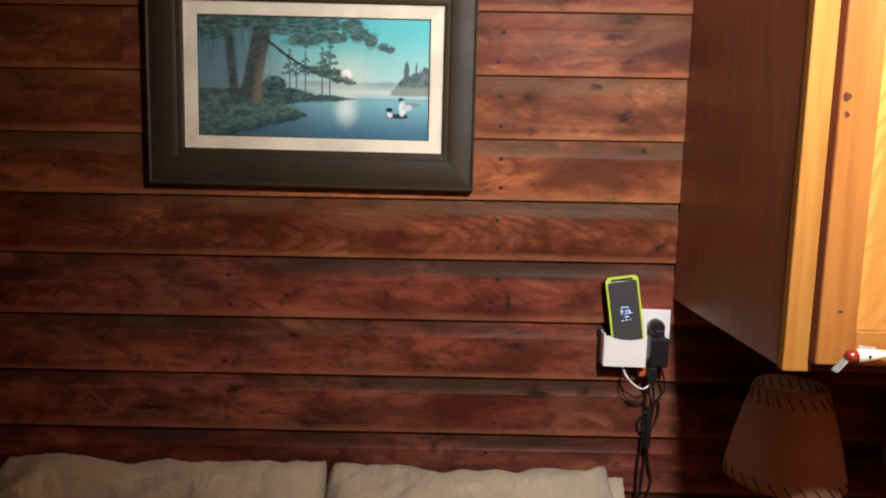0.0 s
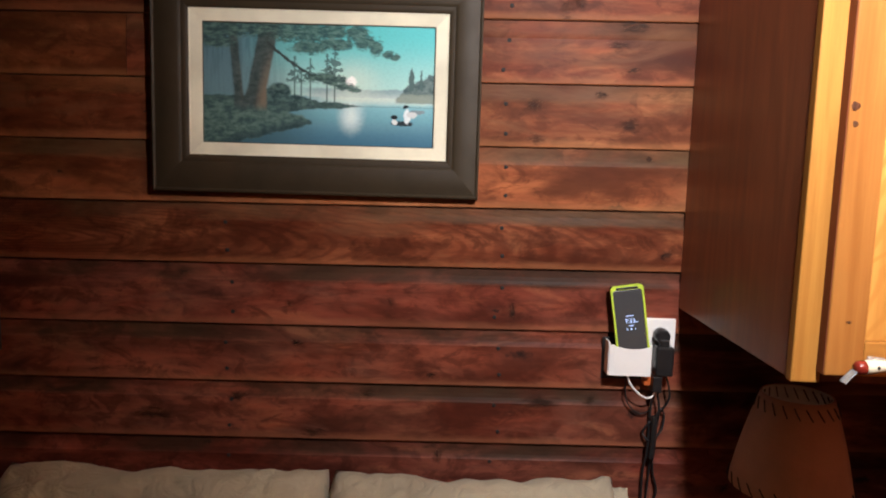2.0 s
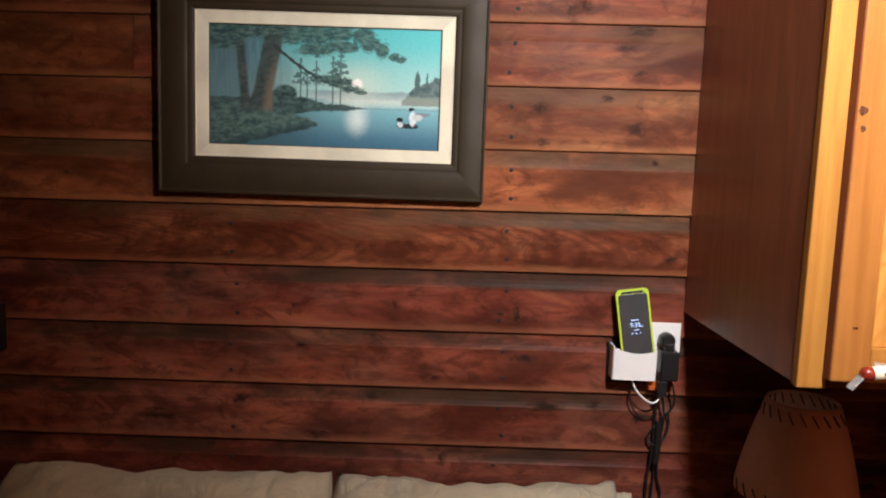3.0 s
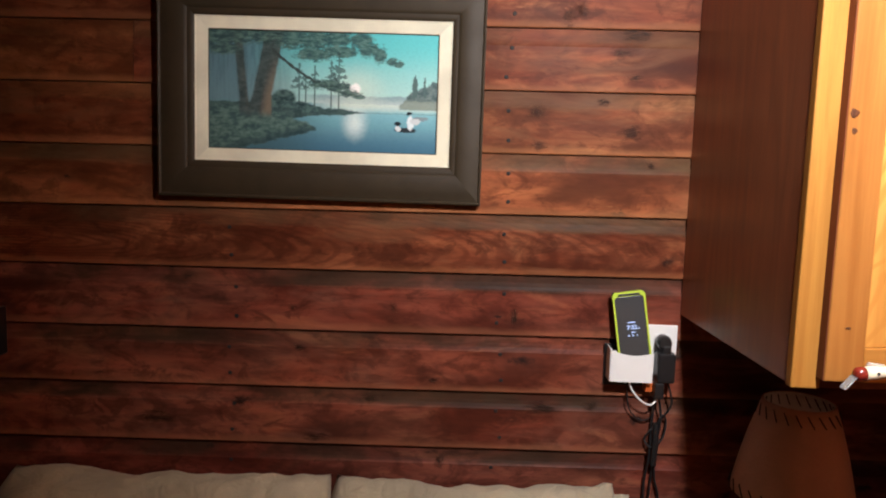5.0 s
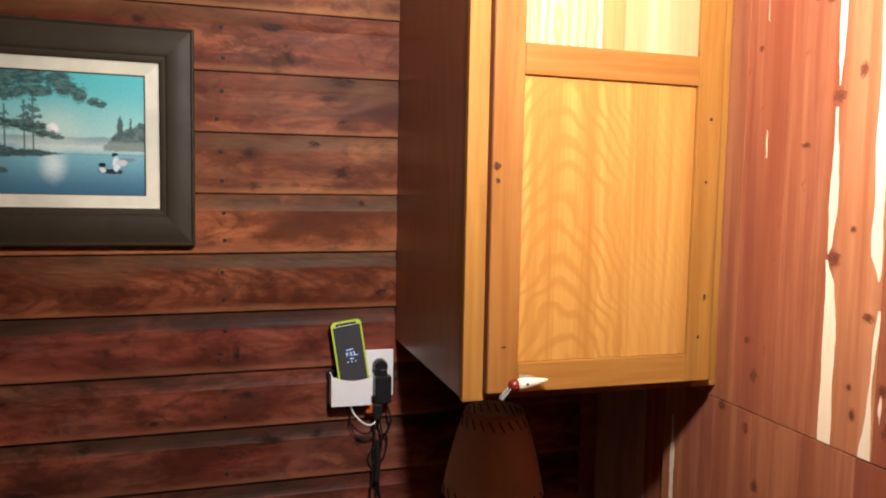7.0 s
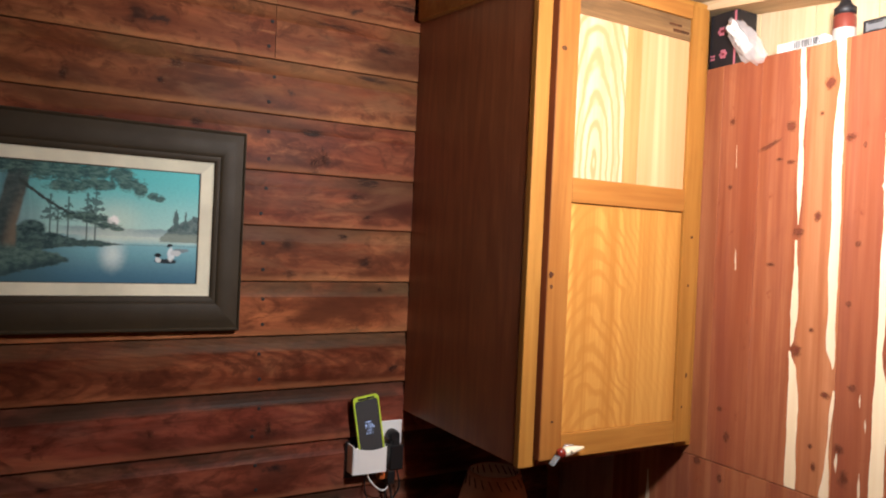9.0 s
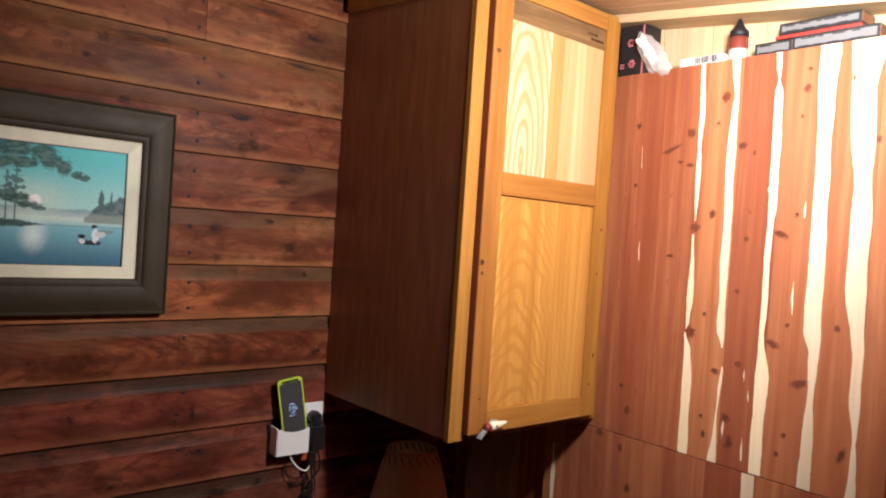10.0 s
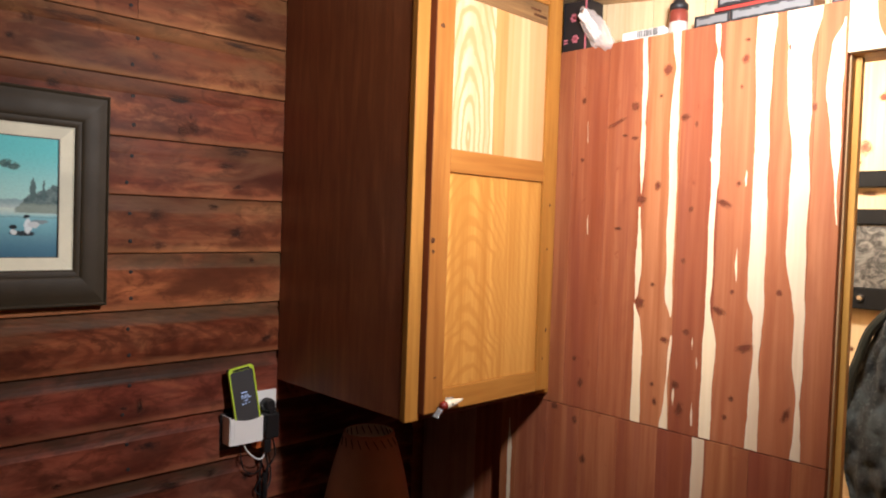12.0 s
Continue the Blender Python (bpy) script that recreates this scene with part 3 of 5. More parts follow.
# planks over the doorway: sapwood colour throughout paints in the lamp's glare
for y1, y0 in ((OPEN_Y, 0.27), (0.27, 0.17), (0.17, 0.07), (0.07, -0.04), (-0.04, -0.15), (-0.15, -0.26), (-0.26, -0.42)):
    part("cedar_plank", box(CEDAR_X, 1.118, y0 + 0.0002, y1 - 0.0002, OPEN_TOP, LEDGE, 0.0006, 1), SAP_AND_GLARE, wall_east)
for k in range(9):
    part("cedar_plank", box(CEDAR_X, 1.118, -0.53 - 0.109 * k, -0.4202 - 0.109 * k, 0.0, LEDGE, 0.0006, 1), CEDAR, wall_east)


def sapwood(rows, seed, material=None, name="sapwood"):
    """A pale streak on the cedar, wandering from row to row: height, its two edges."""
    bm = bmesh.new()
    top, low = rows[0][0], rows[-1][0]
    n = max(6, int((top - low) / 0.012))
    last = None
    for i in range(n + 1):
        z = top + (low - top) * i / n
        for (za, a0, a1), (zb, b0, b1) in zip(rows, rows[1:]):
            if za >= z >= zb - 1e-6:
                t = (za - z) / (za - zb)
                t = t * t * (3 - 2 * t)
                e0, e1 = a0 + (b0 - a0) * t, a1 + (b1 - a1) * t
                break
        e0 += 0.004 * noise.noise((z * 11, seed, 0)) + 0.0015 * noise.noise((z * 60, seed, 3))
        e1 += 0.004 * noise.noise((z * 11, seed, 7)) + 0.0015 * noise.noise((z * 60, seed, 9))
        if e0 - e1 < 0.001:
            e0 = e1 + 0.001
        row = [bm.verts.new((CEDAR_X + dx, y, z)) for dx, y in ((0.001, e0), (-0.0005, e0 - 0.0003), (-0.0005, e1 + 0.0003), (0.001, e1))]
        if last:
            for k in range(3):
                bm.faces.new((last[k], last[k + 1], row[k + 1], row[k]))
        last = row
    bmesh.ops.recalc_face_normals(bm, faces=bm.faces)
    part(name, bm, material or SAP_AND_GLARE, wall_east)


sapwood([(2.147, 0.811, 0.798), (1.978, 0.808, 0.794), (1.82, 0.805, 0.795), (1.768, 0.803, 0.800)], 1)
sapwood([(1.735, 0.805, 0.800), (1.64, 0.806, 0.793), (1.586, 0.806, 0.791), (1.52, 0.806, 0.797), (1.506, 0.805, 0.803)], 2)
sapwood([(1.497, 0.807, 0.804), (1.457, 0.805, 0.788), (1.386, 0.805, 0.780), (1.207, 0.804, 0.780)], 3)
sapwood([(2.147, 0.735, 0.712), (2.112, 0.731, 0.712), (2.066, 0.721, 0.711), (2.019, 0.727, 0.711), (1.93, 0.731, 0.709), (1.759, 0.727, 0.707), (1.52, 0.726, 0.707), (1.474, 0.711, 0.708)], 4)
sapwood([(1.431, 0.7065, 0.704), (1.374, 0.712, 0.706), (1.268, 0.717, 0.707), (1.207, 0.726, 0.704)], 5)
sapwood([(2.147, 0.628, 0.616), (2.11, 0.626, 0.615), (2.086, 0.621, 0.618), (2.057, 0.627, 0.608), (1.80, 0.624, 0.605), (1.767, 0.624, 0.610), (1.526, 0.624, 0.611), (1.424, 0.625, 0.597), (1.207, 0.628, 0.599)], 6)
sapwood([(2.147, 0.537, 0.495), (1.906, 0.529, 0.500), (1.657, 0.529, 0.494), (1.538, 0.529, 0.493), (1.496, 0.514, 0.494), (1.406, 0.514, 0.497), (1.207, 0.519, 0.492)], 7)
sapwood([(2.147, 0.472, 0.405), (2.042, 0.468, 0.419), (1.80, 0.451, 0.414), (1.642, 0.453, 0.412), (1.494, 0.430, 0.410), (1.408, 0.429, 0.408), (1.325, 0.417, 0.410), (1.28, 0.420, 0.407), (1.207, 0.427, 0.405)], 8)
sapwood([(2.115, 0.360, 0.3585), (2.06, 0.384, 0.3585), (1.98, 0.390, 0.3585), (1.88, 0.378, 0.3585), (1.76, 0.364, 0.3585), (1.70, 0.360, 0.3585)], 9)
sapwood([(1.204, 0.640, 0.611), (1.10, 0.641, 0.612), (0.80, 0.634, 0.610)], 10)
sapwood([(1.13, 1.192, 1.188), (1.03, 1.195, 1.182), (0.80, 1.193, 1.180)], 11)
for k, (y, z, w, h) in enumerate(((0.952, 1.687, 0.0014, 0.024), (0.543, 1.798, 0.0025, 0.017), (0.556, 1.607, 0.0035, 0.036), (0.650, 1.420, 0.0025, 0.014), (0.638, 1.375, 0.002, 0.013), (0.693, 1.288, 0.004, 0.021), (0.645, 1.255, 0.002, 0.026), (0.625, 1.842, 0.002, 0.006), (0.963, 1.928, 0.0012, 0.027))):
    sapwood([(z + h, y + 0.001, y), (z, y + w, y - 0.4 * w), (z - h, y, y - 0.001)], 20 + k)
# darker heartwood showing in the boards over the doorway that are painted pale for glare
sapwood([(2.147, 0.304, 0.268), (2.10, 0.302, 0.272), (2.075, 0.296, 0.280), (2.065, 0.290, 0.286)], 41, CEDAR_TAN, "heartwood")


def cedar_knot_material():
    """A dark red eye with a frayed edge that fades into the plank."""
    m = Mat("cedar_knot_eye")
    o = m.node("ShaderNodeTexCoord").outputs["Object"]
    n = m.noise(m.coords((0, 1.0, 1.2)), 1.3, 5.0, 0.7, 0.8)
    reach = m.node("ShaderNodeVectorMath", {0: o}, operation="LENGTH").outputs["Value"]
    reach = m.math("MULTIPLY_ADD", m.math("SUBTRACT", n, 0.5), 1.7, reach)
    c = m.mix(m.ramp(reach, 0.05, 0.75), (0.15, 0.040, 0.022), (0.28, 0.085, 0.044))
    m.put(m.b.inputs["Alpha"], m.math("MULTIPLY", m.math("SUBTRACT", 1.0, m.ramp(reach, 0.25, 1.0)), m.math("MULTIPLY_ADD", m.node("ShaderNodeObjectInfo").outputs["Random"], 0.3, 0.68)))
    return m.done(c, 0.5, Specular_IOR_Level=0.2)


knot_sheet = bpy.data.meshes.new("knot")
knot_sheet.from_pydata([(0, -1.3, -1.3), (0, 1.3, -1.3), (0, 1.3, 1.3), (0, -1.3, 1.3)], [], [(0, 3, 2, 1)])
knot_sheet.materials.append(cedar_knot_material())


def cedar_knot(y, z, ry, rz, tilt=0.0):
    ob = new("knot", knot_sheet)
    ob.parent = wall_east
    ob.location = Vector((CEDAR_X - 0.0009, y, z)) - PLACE[wall_east]
    ob.rotation_euler = (radians(tilt), 0, 0)
    ob.scale = (1, 1.25 * ry, 1.25 * rz)


# upper, middle and lower knots
for row in ((0.742, 2.061, 0.011, 0.014), (0.757, 2.000, 0.005, 0.005), (0.693, 1.944, 0.014, 0.008), (0.664, 1.926, 0.004, 0.006), (0.825, 1.981, 0.013, 0.011), (0.876, 1.945, 0.030, 0.006, -22), (0.823, 1.904, 0.011, 0.005), (0.977, 2.011, 0.008, 0.010), (0.976, 1.856, 0.006, 0.006), (0.851, 1.912, 0.008, 0.004), (0.464, 2.071, 0.003, 0.009), (0.556, 2.060, 0.008, 0.010), (0.563, 2.000, 0.004, 0.005), (0.410, 1.941, 0.005, 0.009), (0.554, 2.101, 0.007, 0.004)):
    cedar_knot(*row)
for row in ((0.798, 1.752, 0.013, 0.010), (0.756, 1.786, 0.008, 0.011), (0.668, 1.730, 0.006, 0.006), (0.861, 1.680, 0.012, 0.005), (0.591, 1.743, 0.019, 0.009, 25), (0.559, 1.787, 0.006, 0.007), (0.791, 1.500, 0.013, 0.013), (0.758, 1.547, 0.006, 0.006), (0.591, 1.502, 0.017, 0.009, 25), (0.563, 1.547, 0.005, 0.005), (0.462, 1.554, 0.006, 0.008), (0.682, 1.609, 0.006, 0.006)):
    cedar_knot(*row)
for row in ((0.721, 1.418, 0.011, 0.008), (0.667, 1.444, 0.009, 0.007), (0.740, 1.266, 0.006, 0.010), (0.690, 1.316, 0.012, 0.011), (0.676, 1.261, 0.012, 0.017), (0.555, 1.310, 0.007, 0.007), (0.567, 1.266, 0.006, 0.007), (0.530, 1.426, 0.019, 0.010, -20), (0.437, 1.297, 0.008, 0.018, 20), (0.968, 1.173, 0.007, 0.012), (0.939, 1.075, 0.010, 0.012), (0.955, 1.273, 0.009, 0.012), (0.977, 1.334, 0.007, 0.006), (1.035, 1.196, 0.011, 0.010), (0.749, 1.307, 0.006, 0.006)):
    cedar_knot(*row)

# door lining
door_1 = thing("door_1", (1.16, 0.0, 0), "open doorway with a golden varnished jamb", "doorway", kind="structure")
part("jamb", box(1.134, 1.205, OPEN_Y - 0.001, OPEN_Y + 0.018, 0.0, OPEN_TOP + 0.018, 0.0015), JAMB, door_1)
part("jamb_edge", box(1.1185, 1.1335, OPEN_Y - 0.003, OPEN_Y + 0.018, 0.0, OPEN_TOP + 0.018, 0.0015), JAMB_EDGE, door_1, "brown edge of the jamb, toned as in shade")
part("door_stop", box(1.146, 1.166, OPEN_Y - 0.014, OPEN_Y - 0.001, 0.0, OPEN_TOP - 0.001, 0.002), JAMB, door_1)
part("jamb", box(1.118, 1.205, -0.438, -0.419, 0.0, OPEN_TOP + 0.018, 0.0015), JAMB, door_1)
part("head", box(1.118, 1.205, -0.419, OPEN_Y - 0.001, OPEN_TOP - 0.001, OPEN_TOP + 0.018, 0.0015), JAMB, door_1)

# ---- wall cabinet ----
CX0, CX1, CF, CB = CAB_X, 1.098, 1.077, 1.228
cabinet = thing("wall_cabinet", (0.84, WALL, CB), "tall honey pine wall cabinet with mahogany side panel", "cabinet")
part("side_panel", box(CX0, CX0 + 0.014, CF + 0.001, WALL - 0.001, CB + 0.004, 2.30, 0.001), SIDE, cabinet, "dark mahogany plywood side panel")
part("back_panel", box(CX0 + 0.015, CX1 - 0.016, WALL - 0.008, WALL - 0.002, CB + 0.02, 2.30, 0), SIDE, cabinet)
part("bottom_panel", box(CX0 + 0.015, CX1 - 0.016, CF + 0.02, WALL - 0.009, CB + 0.012, CB + 0.026, 0.001), SIDE, cabinet)
part("side_panel", box(CX1 - 0.015, CX1, CF + 0.001, WALL - 0.002, CB + 0.004, 2.30, 0.001), SIDE, cabinet)
part("stile", box(CX0 - 0.001, 0.626, CF - 0.019, CF, CB, 2.305, 0.0025), PINE, cabinet)
part("stile", box(1.045, CX1 + 0.001, CF - 0.019, CF, CB, 2.305, 0.0025), PINE, cabinet)
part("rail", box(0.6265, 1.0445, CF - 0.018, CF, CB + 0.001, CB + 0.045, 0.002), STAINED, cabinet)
part("rail", box(0.6265, 1.0445, CF - 0.018, CF, 2.272, 2.305, 0.002), PINE_RAIL, cabinet)
# sloped board that closes the side to the ceiling
bm = bmesh.new()
ys = (CF - 0.019, WALL - 0.024)
q = []
for x in (CX0 - 0.020, CX0 - 0.0012):
    q += [bm.verts.new((x, ys[0], 2.250)), bm.verts.new((x, ys[1], 2.292)), bm.verts.new((x, ys[1], ceiling_z(ys[1]) - 0.001)), bm.verts.new((x, ys[0], ceiling_z(ys[0]) - 0.001))]
for f in ((0, 1, 2, 3), (7, 6, 5, 4), (0, 4, 5, 1), (1, 5, 6, 2), (2, 6, 7, 3), (3, 7, 4, 0)):
    bm.faces.new([q[i] for i in f])
bmesh.ops.recalc_face_normals(bm, faces=bm.faces)
bmesh.ops.bevel(bm, geom=list(bm.edges), offset=0.0015, segments=1, affect="EDGES")
part("top_trim", bm, PINE_RAIL, cabinet, "honey pine trim board")

DF, DB = CF - 0.0415, CF - 0.0195
door = part("door", box(0.6195, 0.675, DF, DB, 1.246, 2.283, 0.0025), PINE, cabinet, "honey pine panelled door")
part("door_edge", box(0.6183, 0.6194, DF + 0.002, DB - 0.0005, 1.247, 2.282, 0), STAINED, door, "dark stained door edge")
part("door_stile", box(1.016, 1.068, DF, DB, 1.246, 2.283, 0.0025), PINE, door)
for z0, z1 in ((1.246, 1.298), (1.794, 1.847), (2.250, 2.283)):
    part("door_rail", box(0.6753, 1.0157, DF + 0.0005, DB, z0, z1, 0.002), PINE_RAIL, door)
part("door_rail", box(0.6753, 1.0157, DF + 0.006, DB, 2.198, 2.2497, 0.0015), GREYED, door, "greyed dark pine rail")
part("panel_board", box(0.6755, 1.0155, DF + 0.007, DB - 0.003, 1.2985, 1.7938, 0.001), PANEL_A, door)
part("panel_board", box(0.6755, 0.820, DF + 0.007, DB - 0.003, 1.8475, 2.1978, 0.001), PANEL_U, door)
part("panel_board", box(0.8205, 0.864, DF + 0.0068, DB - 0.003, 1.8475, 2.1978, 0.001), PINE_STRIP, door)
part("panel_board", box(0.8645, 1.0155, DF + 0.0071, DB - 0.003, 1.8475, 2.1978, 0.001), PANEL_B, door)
for x, z, r, sq in ((0.628, 1.638, 0.0062, 1.0), (0.630, 1.613, 0.0038, 1.2), (0.648, 1.327, 0.0042, 0.5), (0.636, 2.115, 0.0070, 0.7), (1.045, 1.735, 0.0036, 1.0), (1.048, 1.405, 0.0030, 2.2), (1.038, 1.33, 0.0030, 1.0), (1.040, 1.62, 0.0028, 1.0)):
    bm = bmesh.new()
    bmesh.ops.create_uvsphere(bm, u_segments=14, v_segments=6, radius=1.0)
    for v in bm.verts:
        w = 1 + 0.45 * noise.noise((v.co.x * 1.6 + x * 40, v.co.z * 1.6, z * 9))
        v.co = Vector((x + r * w * v.co.x, DF - 0.0002 + 0.0007 * v.co.y, z + r * sq * w * v.co.z))
    part("knot", bm, PINE_KNOT, door, smooth=True)
part("scar", box(0.958, 1.010, DF + 0.0054, DF + 0.0062, 2.212, 2.219, 0.0003), PINE_KNOT, door)
part("scar", box(0.945, 0.985, DF + 0.0054, DF + 0.0062, 2.226, 2.231, 0.0003), PINE_KNOT, door)
# fishing lure used as the pull
LX, LY, LZ = 0.680, DF - 0.017, 1.266
lie = pose(0, 0, 0, 0, 84, 0)
part("lure_body", lathe([(0.0015, 0.045), (0.004, 0.038), (0.0075, 0.020), (0.0098, 0.002), (0.0100, -0.012)], (LX, LY, LZ), 20, lie), LURE_WHITE, door, "cream lure body", smooth=True)
part("lure_head", lathe([(0.0101, -0.012), (0.0104, -0.017), (0.0098, -0.023), (0.0060, -0.027)], (LX, LY, LZ), 20, lie), LURE_RED, door, "red lure head", smooth=True)
part("lure_lip", turn(box(LX - 0.052, LX - 0.028, LY - 0.008, LY + 0.008, LZ - 0.010, LZ - 0.008, 0.0006), pose(0, 0, 0, 0, -50, 0), (LX - 0.030, LY, LZ - 0.006)), CLEAR, door, "clear plastic diving lip")
part("lure_fin", turn(box(LX - 0.008, LX + 0.018, LY + 0.004, LY + 0.006, LZ + 0.007, LZ + 0.014, 0.0008), pose(0, 0, 0, 0, 6, 0), (LX, LY, LZ)), CLEAR, door, "clear plastic fin")
bm = bmesh.new()
bmesh.ops.create_uvsphere(bm, u_segments=10, v_segments=6, radius=0.0028)
bmesh.ops.translate(bm, vec=(LX + 0.003, LY - 0.0088, LZ + 0.001), verts=bm.verts)
part("lure_eye", bm, BLACK, door, smooth=True)
part("lure_screw", lathe([(0.0025, 0.0), (0.0025, 0.022)], (LX - 0.004, LY + 0.018, LZ), 10, pose(0, 0, 0, 90)), STEEL, door)

# ---- framed painting ----
FX0, FX1, FZ0, FZ1 = -0.598, 0.119, 1.463, 1.936
IX0, IX1, IZ0, IZ1 = -0.516, 0.045, 1.546, 1.857
PX0, PX1, PZ0, PZ1 = -0.488, 0.018, 1.572, 1.831
painting = thing("framed_painting", (-0.24, WALL, FZ0), "framed lake landscape painting in a wide black-brown frame", "painting")
# moulding: across from the outer edge (0) to the sight edge (1), and its height off the wall
MOULD = [(0.0, 0.0), (0.0, 0.021), (0.015, 0.025), (0.05, 0.026), (0.08, 0.0245), (0.10, 0.0225), (0.14, 0.0230), (0.25, 0.0250), (0.40, 0.0262), (0.55, 0.0262), (0.70, 0.0246), (0.77, 0.0230), (0.80, 0.0205), (0.84, 0.0205), (0.92, 0.0195), (0.97, 0.0170), (1.0, 0.0150), (1.0, 0.0)]


def mitred(a, b, c, d, profile):
    """One side of the frame: outer ends a, b and sight-edge ends c, d as (x, z)."""
    bm = bmesh.new()
    rows = []
    for t, h in profile:
        rows.append([bm.verts.new((p[0] + (q[0] - p[0]) * t, WALL - 0.001 - h, p[1] + (q[1] - p[1]) * t)) for p, q in ((a, c), (b, d))])
    for r, s in zip(rows, rows[1:]):
        bm.faces.new((r[0], r[1], s[1], s[0]))
    bmesh.ops.recalc_face_normals(bm, faces=bm.faces)
    for e in bm.edges:
        e.smooth = len(e.link_faces) == 2 and e.calc_face_angle() < 0.7
    return bm


O = [(FX0, FZ0), (FX1, FZ0), (FX1, FZ1), (FX0, FZ1)]
I = [(IX0, IZ0), (IX1, IZ0), (IX1, IZ1), (IX0, IZ1)]
for k in range(4):
    j = (k + 1) % 4
    part("moulding", mitred(O[k], O[j], I[k], I[j], MOULD), FRAME, painting, smooth=True)
P = [(PX0, PZ0), (PX1, PZ0), (PX1, PZ1), (PX0, PZ1)]
# linen slip, sloping in to the canvas, with a narrow gilt lip round it
SLIP = [(-0.06, 0.002), (-0.06, 0.0158), (-0.02, 0.0165), (0.02, 0.0162), (0.06, 0.0150), (0.80, 0.0135), (0.95, 0.0132), (1.0, 0.0122), (1.0, 0.002)]
for k in range(4):
    j = (k + 1) % 4
    part("liner", mitred(I[k], I[j], P[k], P[j], SLIP), LINER, painting, "cream linen liner")
for x0, x1, z0, z1 in ((PX0, PX0 + 0.0016, PZ0, PZ1), (PX1 - 0.0016, PX1, PZ0, PZ1), (PX0, PX1, PZ0, PZ0 + 0.0016), (PX0, PX1, PZ1 - 0.0016, PZ1)):
    part("fillet", box(x0, x1, WALL - 0.0138, WALL - 0.0122, z0, z1, 0), FILLET, painting)
PW, PH, PY = PX1 - PX0, PZ1 - PZ0, WALL - 0.0105


def canvas_material():
    """A lake at moonrise in oils: every form has a soft, brushed edge."""
    m = Mat("painted_lake")
    o = m.node("ShaderNodeSeparateXYZ", {0: m.node("ShaderNodeTexCoord").outputs["Object"]})
    flat = m.coords((1, 0, 1), False)
    u0 = m.math("MULTIPLY_ADD", o.outputs[0], 1 / PW, 0.5)
    v0 = m.math("MULTIPLY_ADD", o.outputs[2], 1 / PH, 0.5)

    def wobble(base, size, scale, seed):
        n = m.node("ShaderNodeTexNoise", {"Vector": m.node("ShaderNodeMapping", {"Vector": flat, "Location": (seed, 0, seed)}).outputs[0], "Scale": scale, "Detail": 4.0, "Roughness": 0.6}).outputs[0]
        return m.math("MULTIPLY_ADD", m.math("SUBTRACT", n, 0.5), size, base)

    u, v = wobble(u0, 0.022, 90.0, 1.0), wobble(v0, 0.04, 90.0, 2.0)
    brush = m.noise(m.coords((1, 0, 2.2), False), 150.0, 4.0, 0.6)
    broad = m.noise(m.coords((1, 0, 1.7), False), 48.0, 6.0, 0.7)

    def below(x, edge, soft):
        return m.math("SUBTRACT", 1.0, m.ramp(m.math("SUBTRACT", x, edge), -soft, soft))

    def both(*masks):
        out = masks[0]
        for k in masks[1:]:
            out = m.math("MULTIPLY", out, k)
        return out

    def spot(cu, cv, ru, rv):
        a = m.math("DIVIDE", m.math("SUBTRACT", u, cu), ru)
        b = m.math("DIVIDE", m.math("SUBTRACT", v, cv), rv)
        return m.math("SQRT", m.math("ADD", m.math("MULTIPLY", a, a), m.math("MULTIPLY", b, b)))

    def inside(cu, cv, ru, rv, lo, hi):
        return m.math("SUBTRACT", 1.0, m.ramp(spot(cu, cv, ru, rv), lo, hi))

    def near(x, centre, half, soft):
        return m.math("SUBTRACT", 1.0, m.ramp(m.math("ABSOLUTE", m.math("SUBTRACT", x, centre)), m.math("SUBTRACT", half, soft), m.math("ADD", half, soft)))

    # air and water
    sky = m.mix(m.ramp(v, 0.40, 0.95), (0.42, 0.70, 0.66), (0.115, 0.56, 0.58))
    sky = m.mix(m.ramp(u, 0.48, 0.12), sky, (0.105, 0.210, 0.255))
    water = m.mix(m.ramp(v, 0.0, 0.40), (0.055, 0.165, 0.255), (0.23, 0.53, 0.60))
    water = m.mix(both(m.ramp(v, 0.32, 0.40), m.ramp(u, 0.36, 0.62), 0.85), water, (0.66, 0.76, 0.66))
    water = m.mix(m.math("MULTIPLY", m.ramp(u, 0.60, 0.25), 0.75), water, (0.060, 0.135, 0.165))
    c = m.mix(m.ramp(v, 0.405, 0.415), water, sky)
    hill = both(m.ramp(v, 0.402, 0.412), below(v, wobble(0.478, 0.05, 12.0, 5.0), 0.008), m.ramp(u, 0.36, 0.52))
    c = m.mix(m.math("MULTIPLY", hill, 0.85), c, m.mix(m.ramp(v, 0.40, 0.47), (0.50, 0.60, 0.58), (0.24, 0.36, 0.40)))
    c = m.mix(m.math("MULTIPLY", inside(0.645, 0.53, 0.17, 0.26, 0.0, 1.0), 0.6), c, (0.66, 0.80, 0.68))
    c = m.mix(m.math("MULTIPLY", inside(0.640, 0.25, 0.075, 0.20, 0.0, 1.0), 0.85), c, (0.80, 0.92, 0.88))
    c = m.mix(inside(0.640, 0.535, 0.026, 0.050, 0.6, 1.15), c, (1.0, 1.0, 0.97))
    # isle on the far side
    rise = m.math("MULTIPLY_ADD", m.ramp(u, 0.83, 0.895), 0.13, m.math("MULTIPLY_ADD", m.ramp(u, 0.88, 1.0), 0.07, 0.40))
    isle = both(m.ramp(u, 0.825, 0.845), below(v, wobble(rise, 0.10, 60.0, 7.0), 0.012), m.ramp(v, 0.365, 0.38))
    c = m.mix(isle, c, m.mix(m.ramp(broad, 0.4, 0.65), (0.065, 0.115, 0.120), (0.16, 0.23, 0.225)))
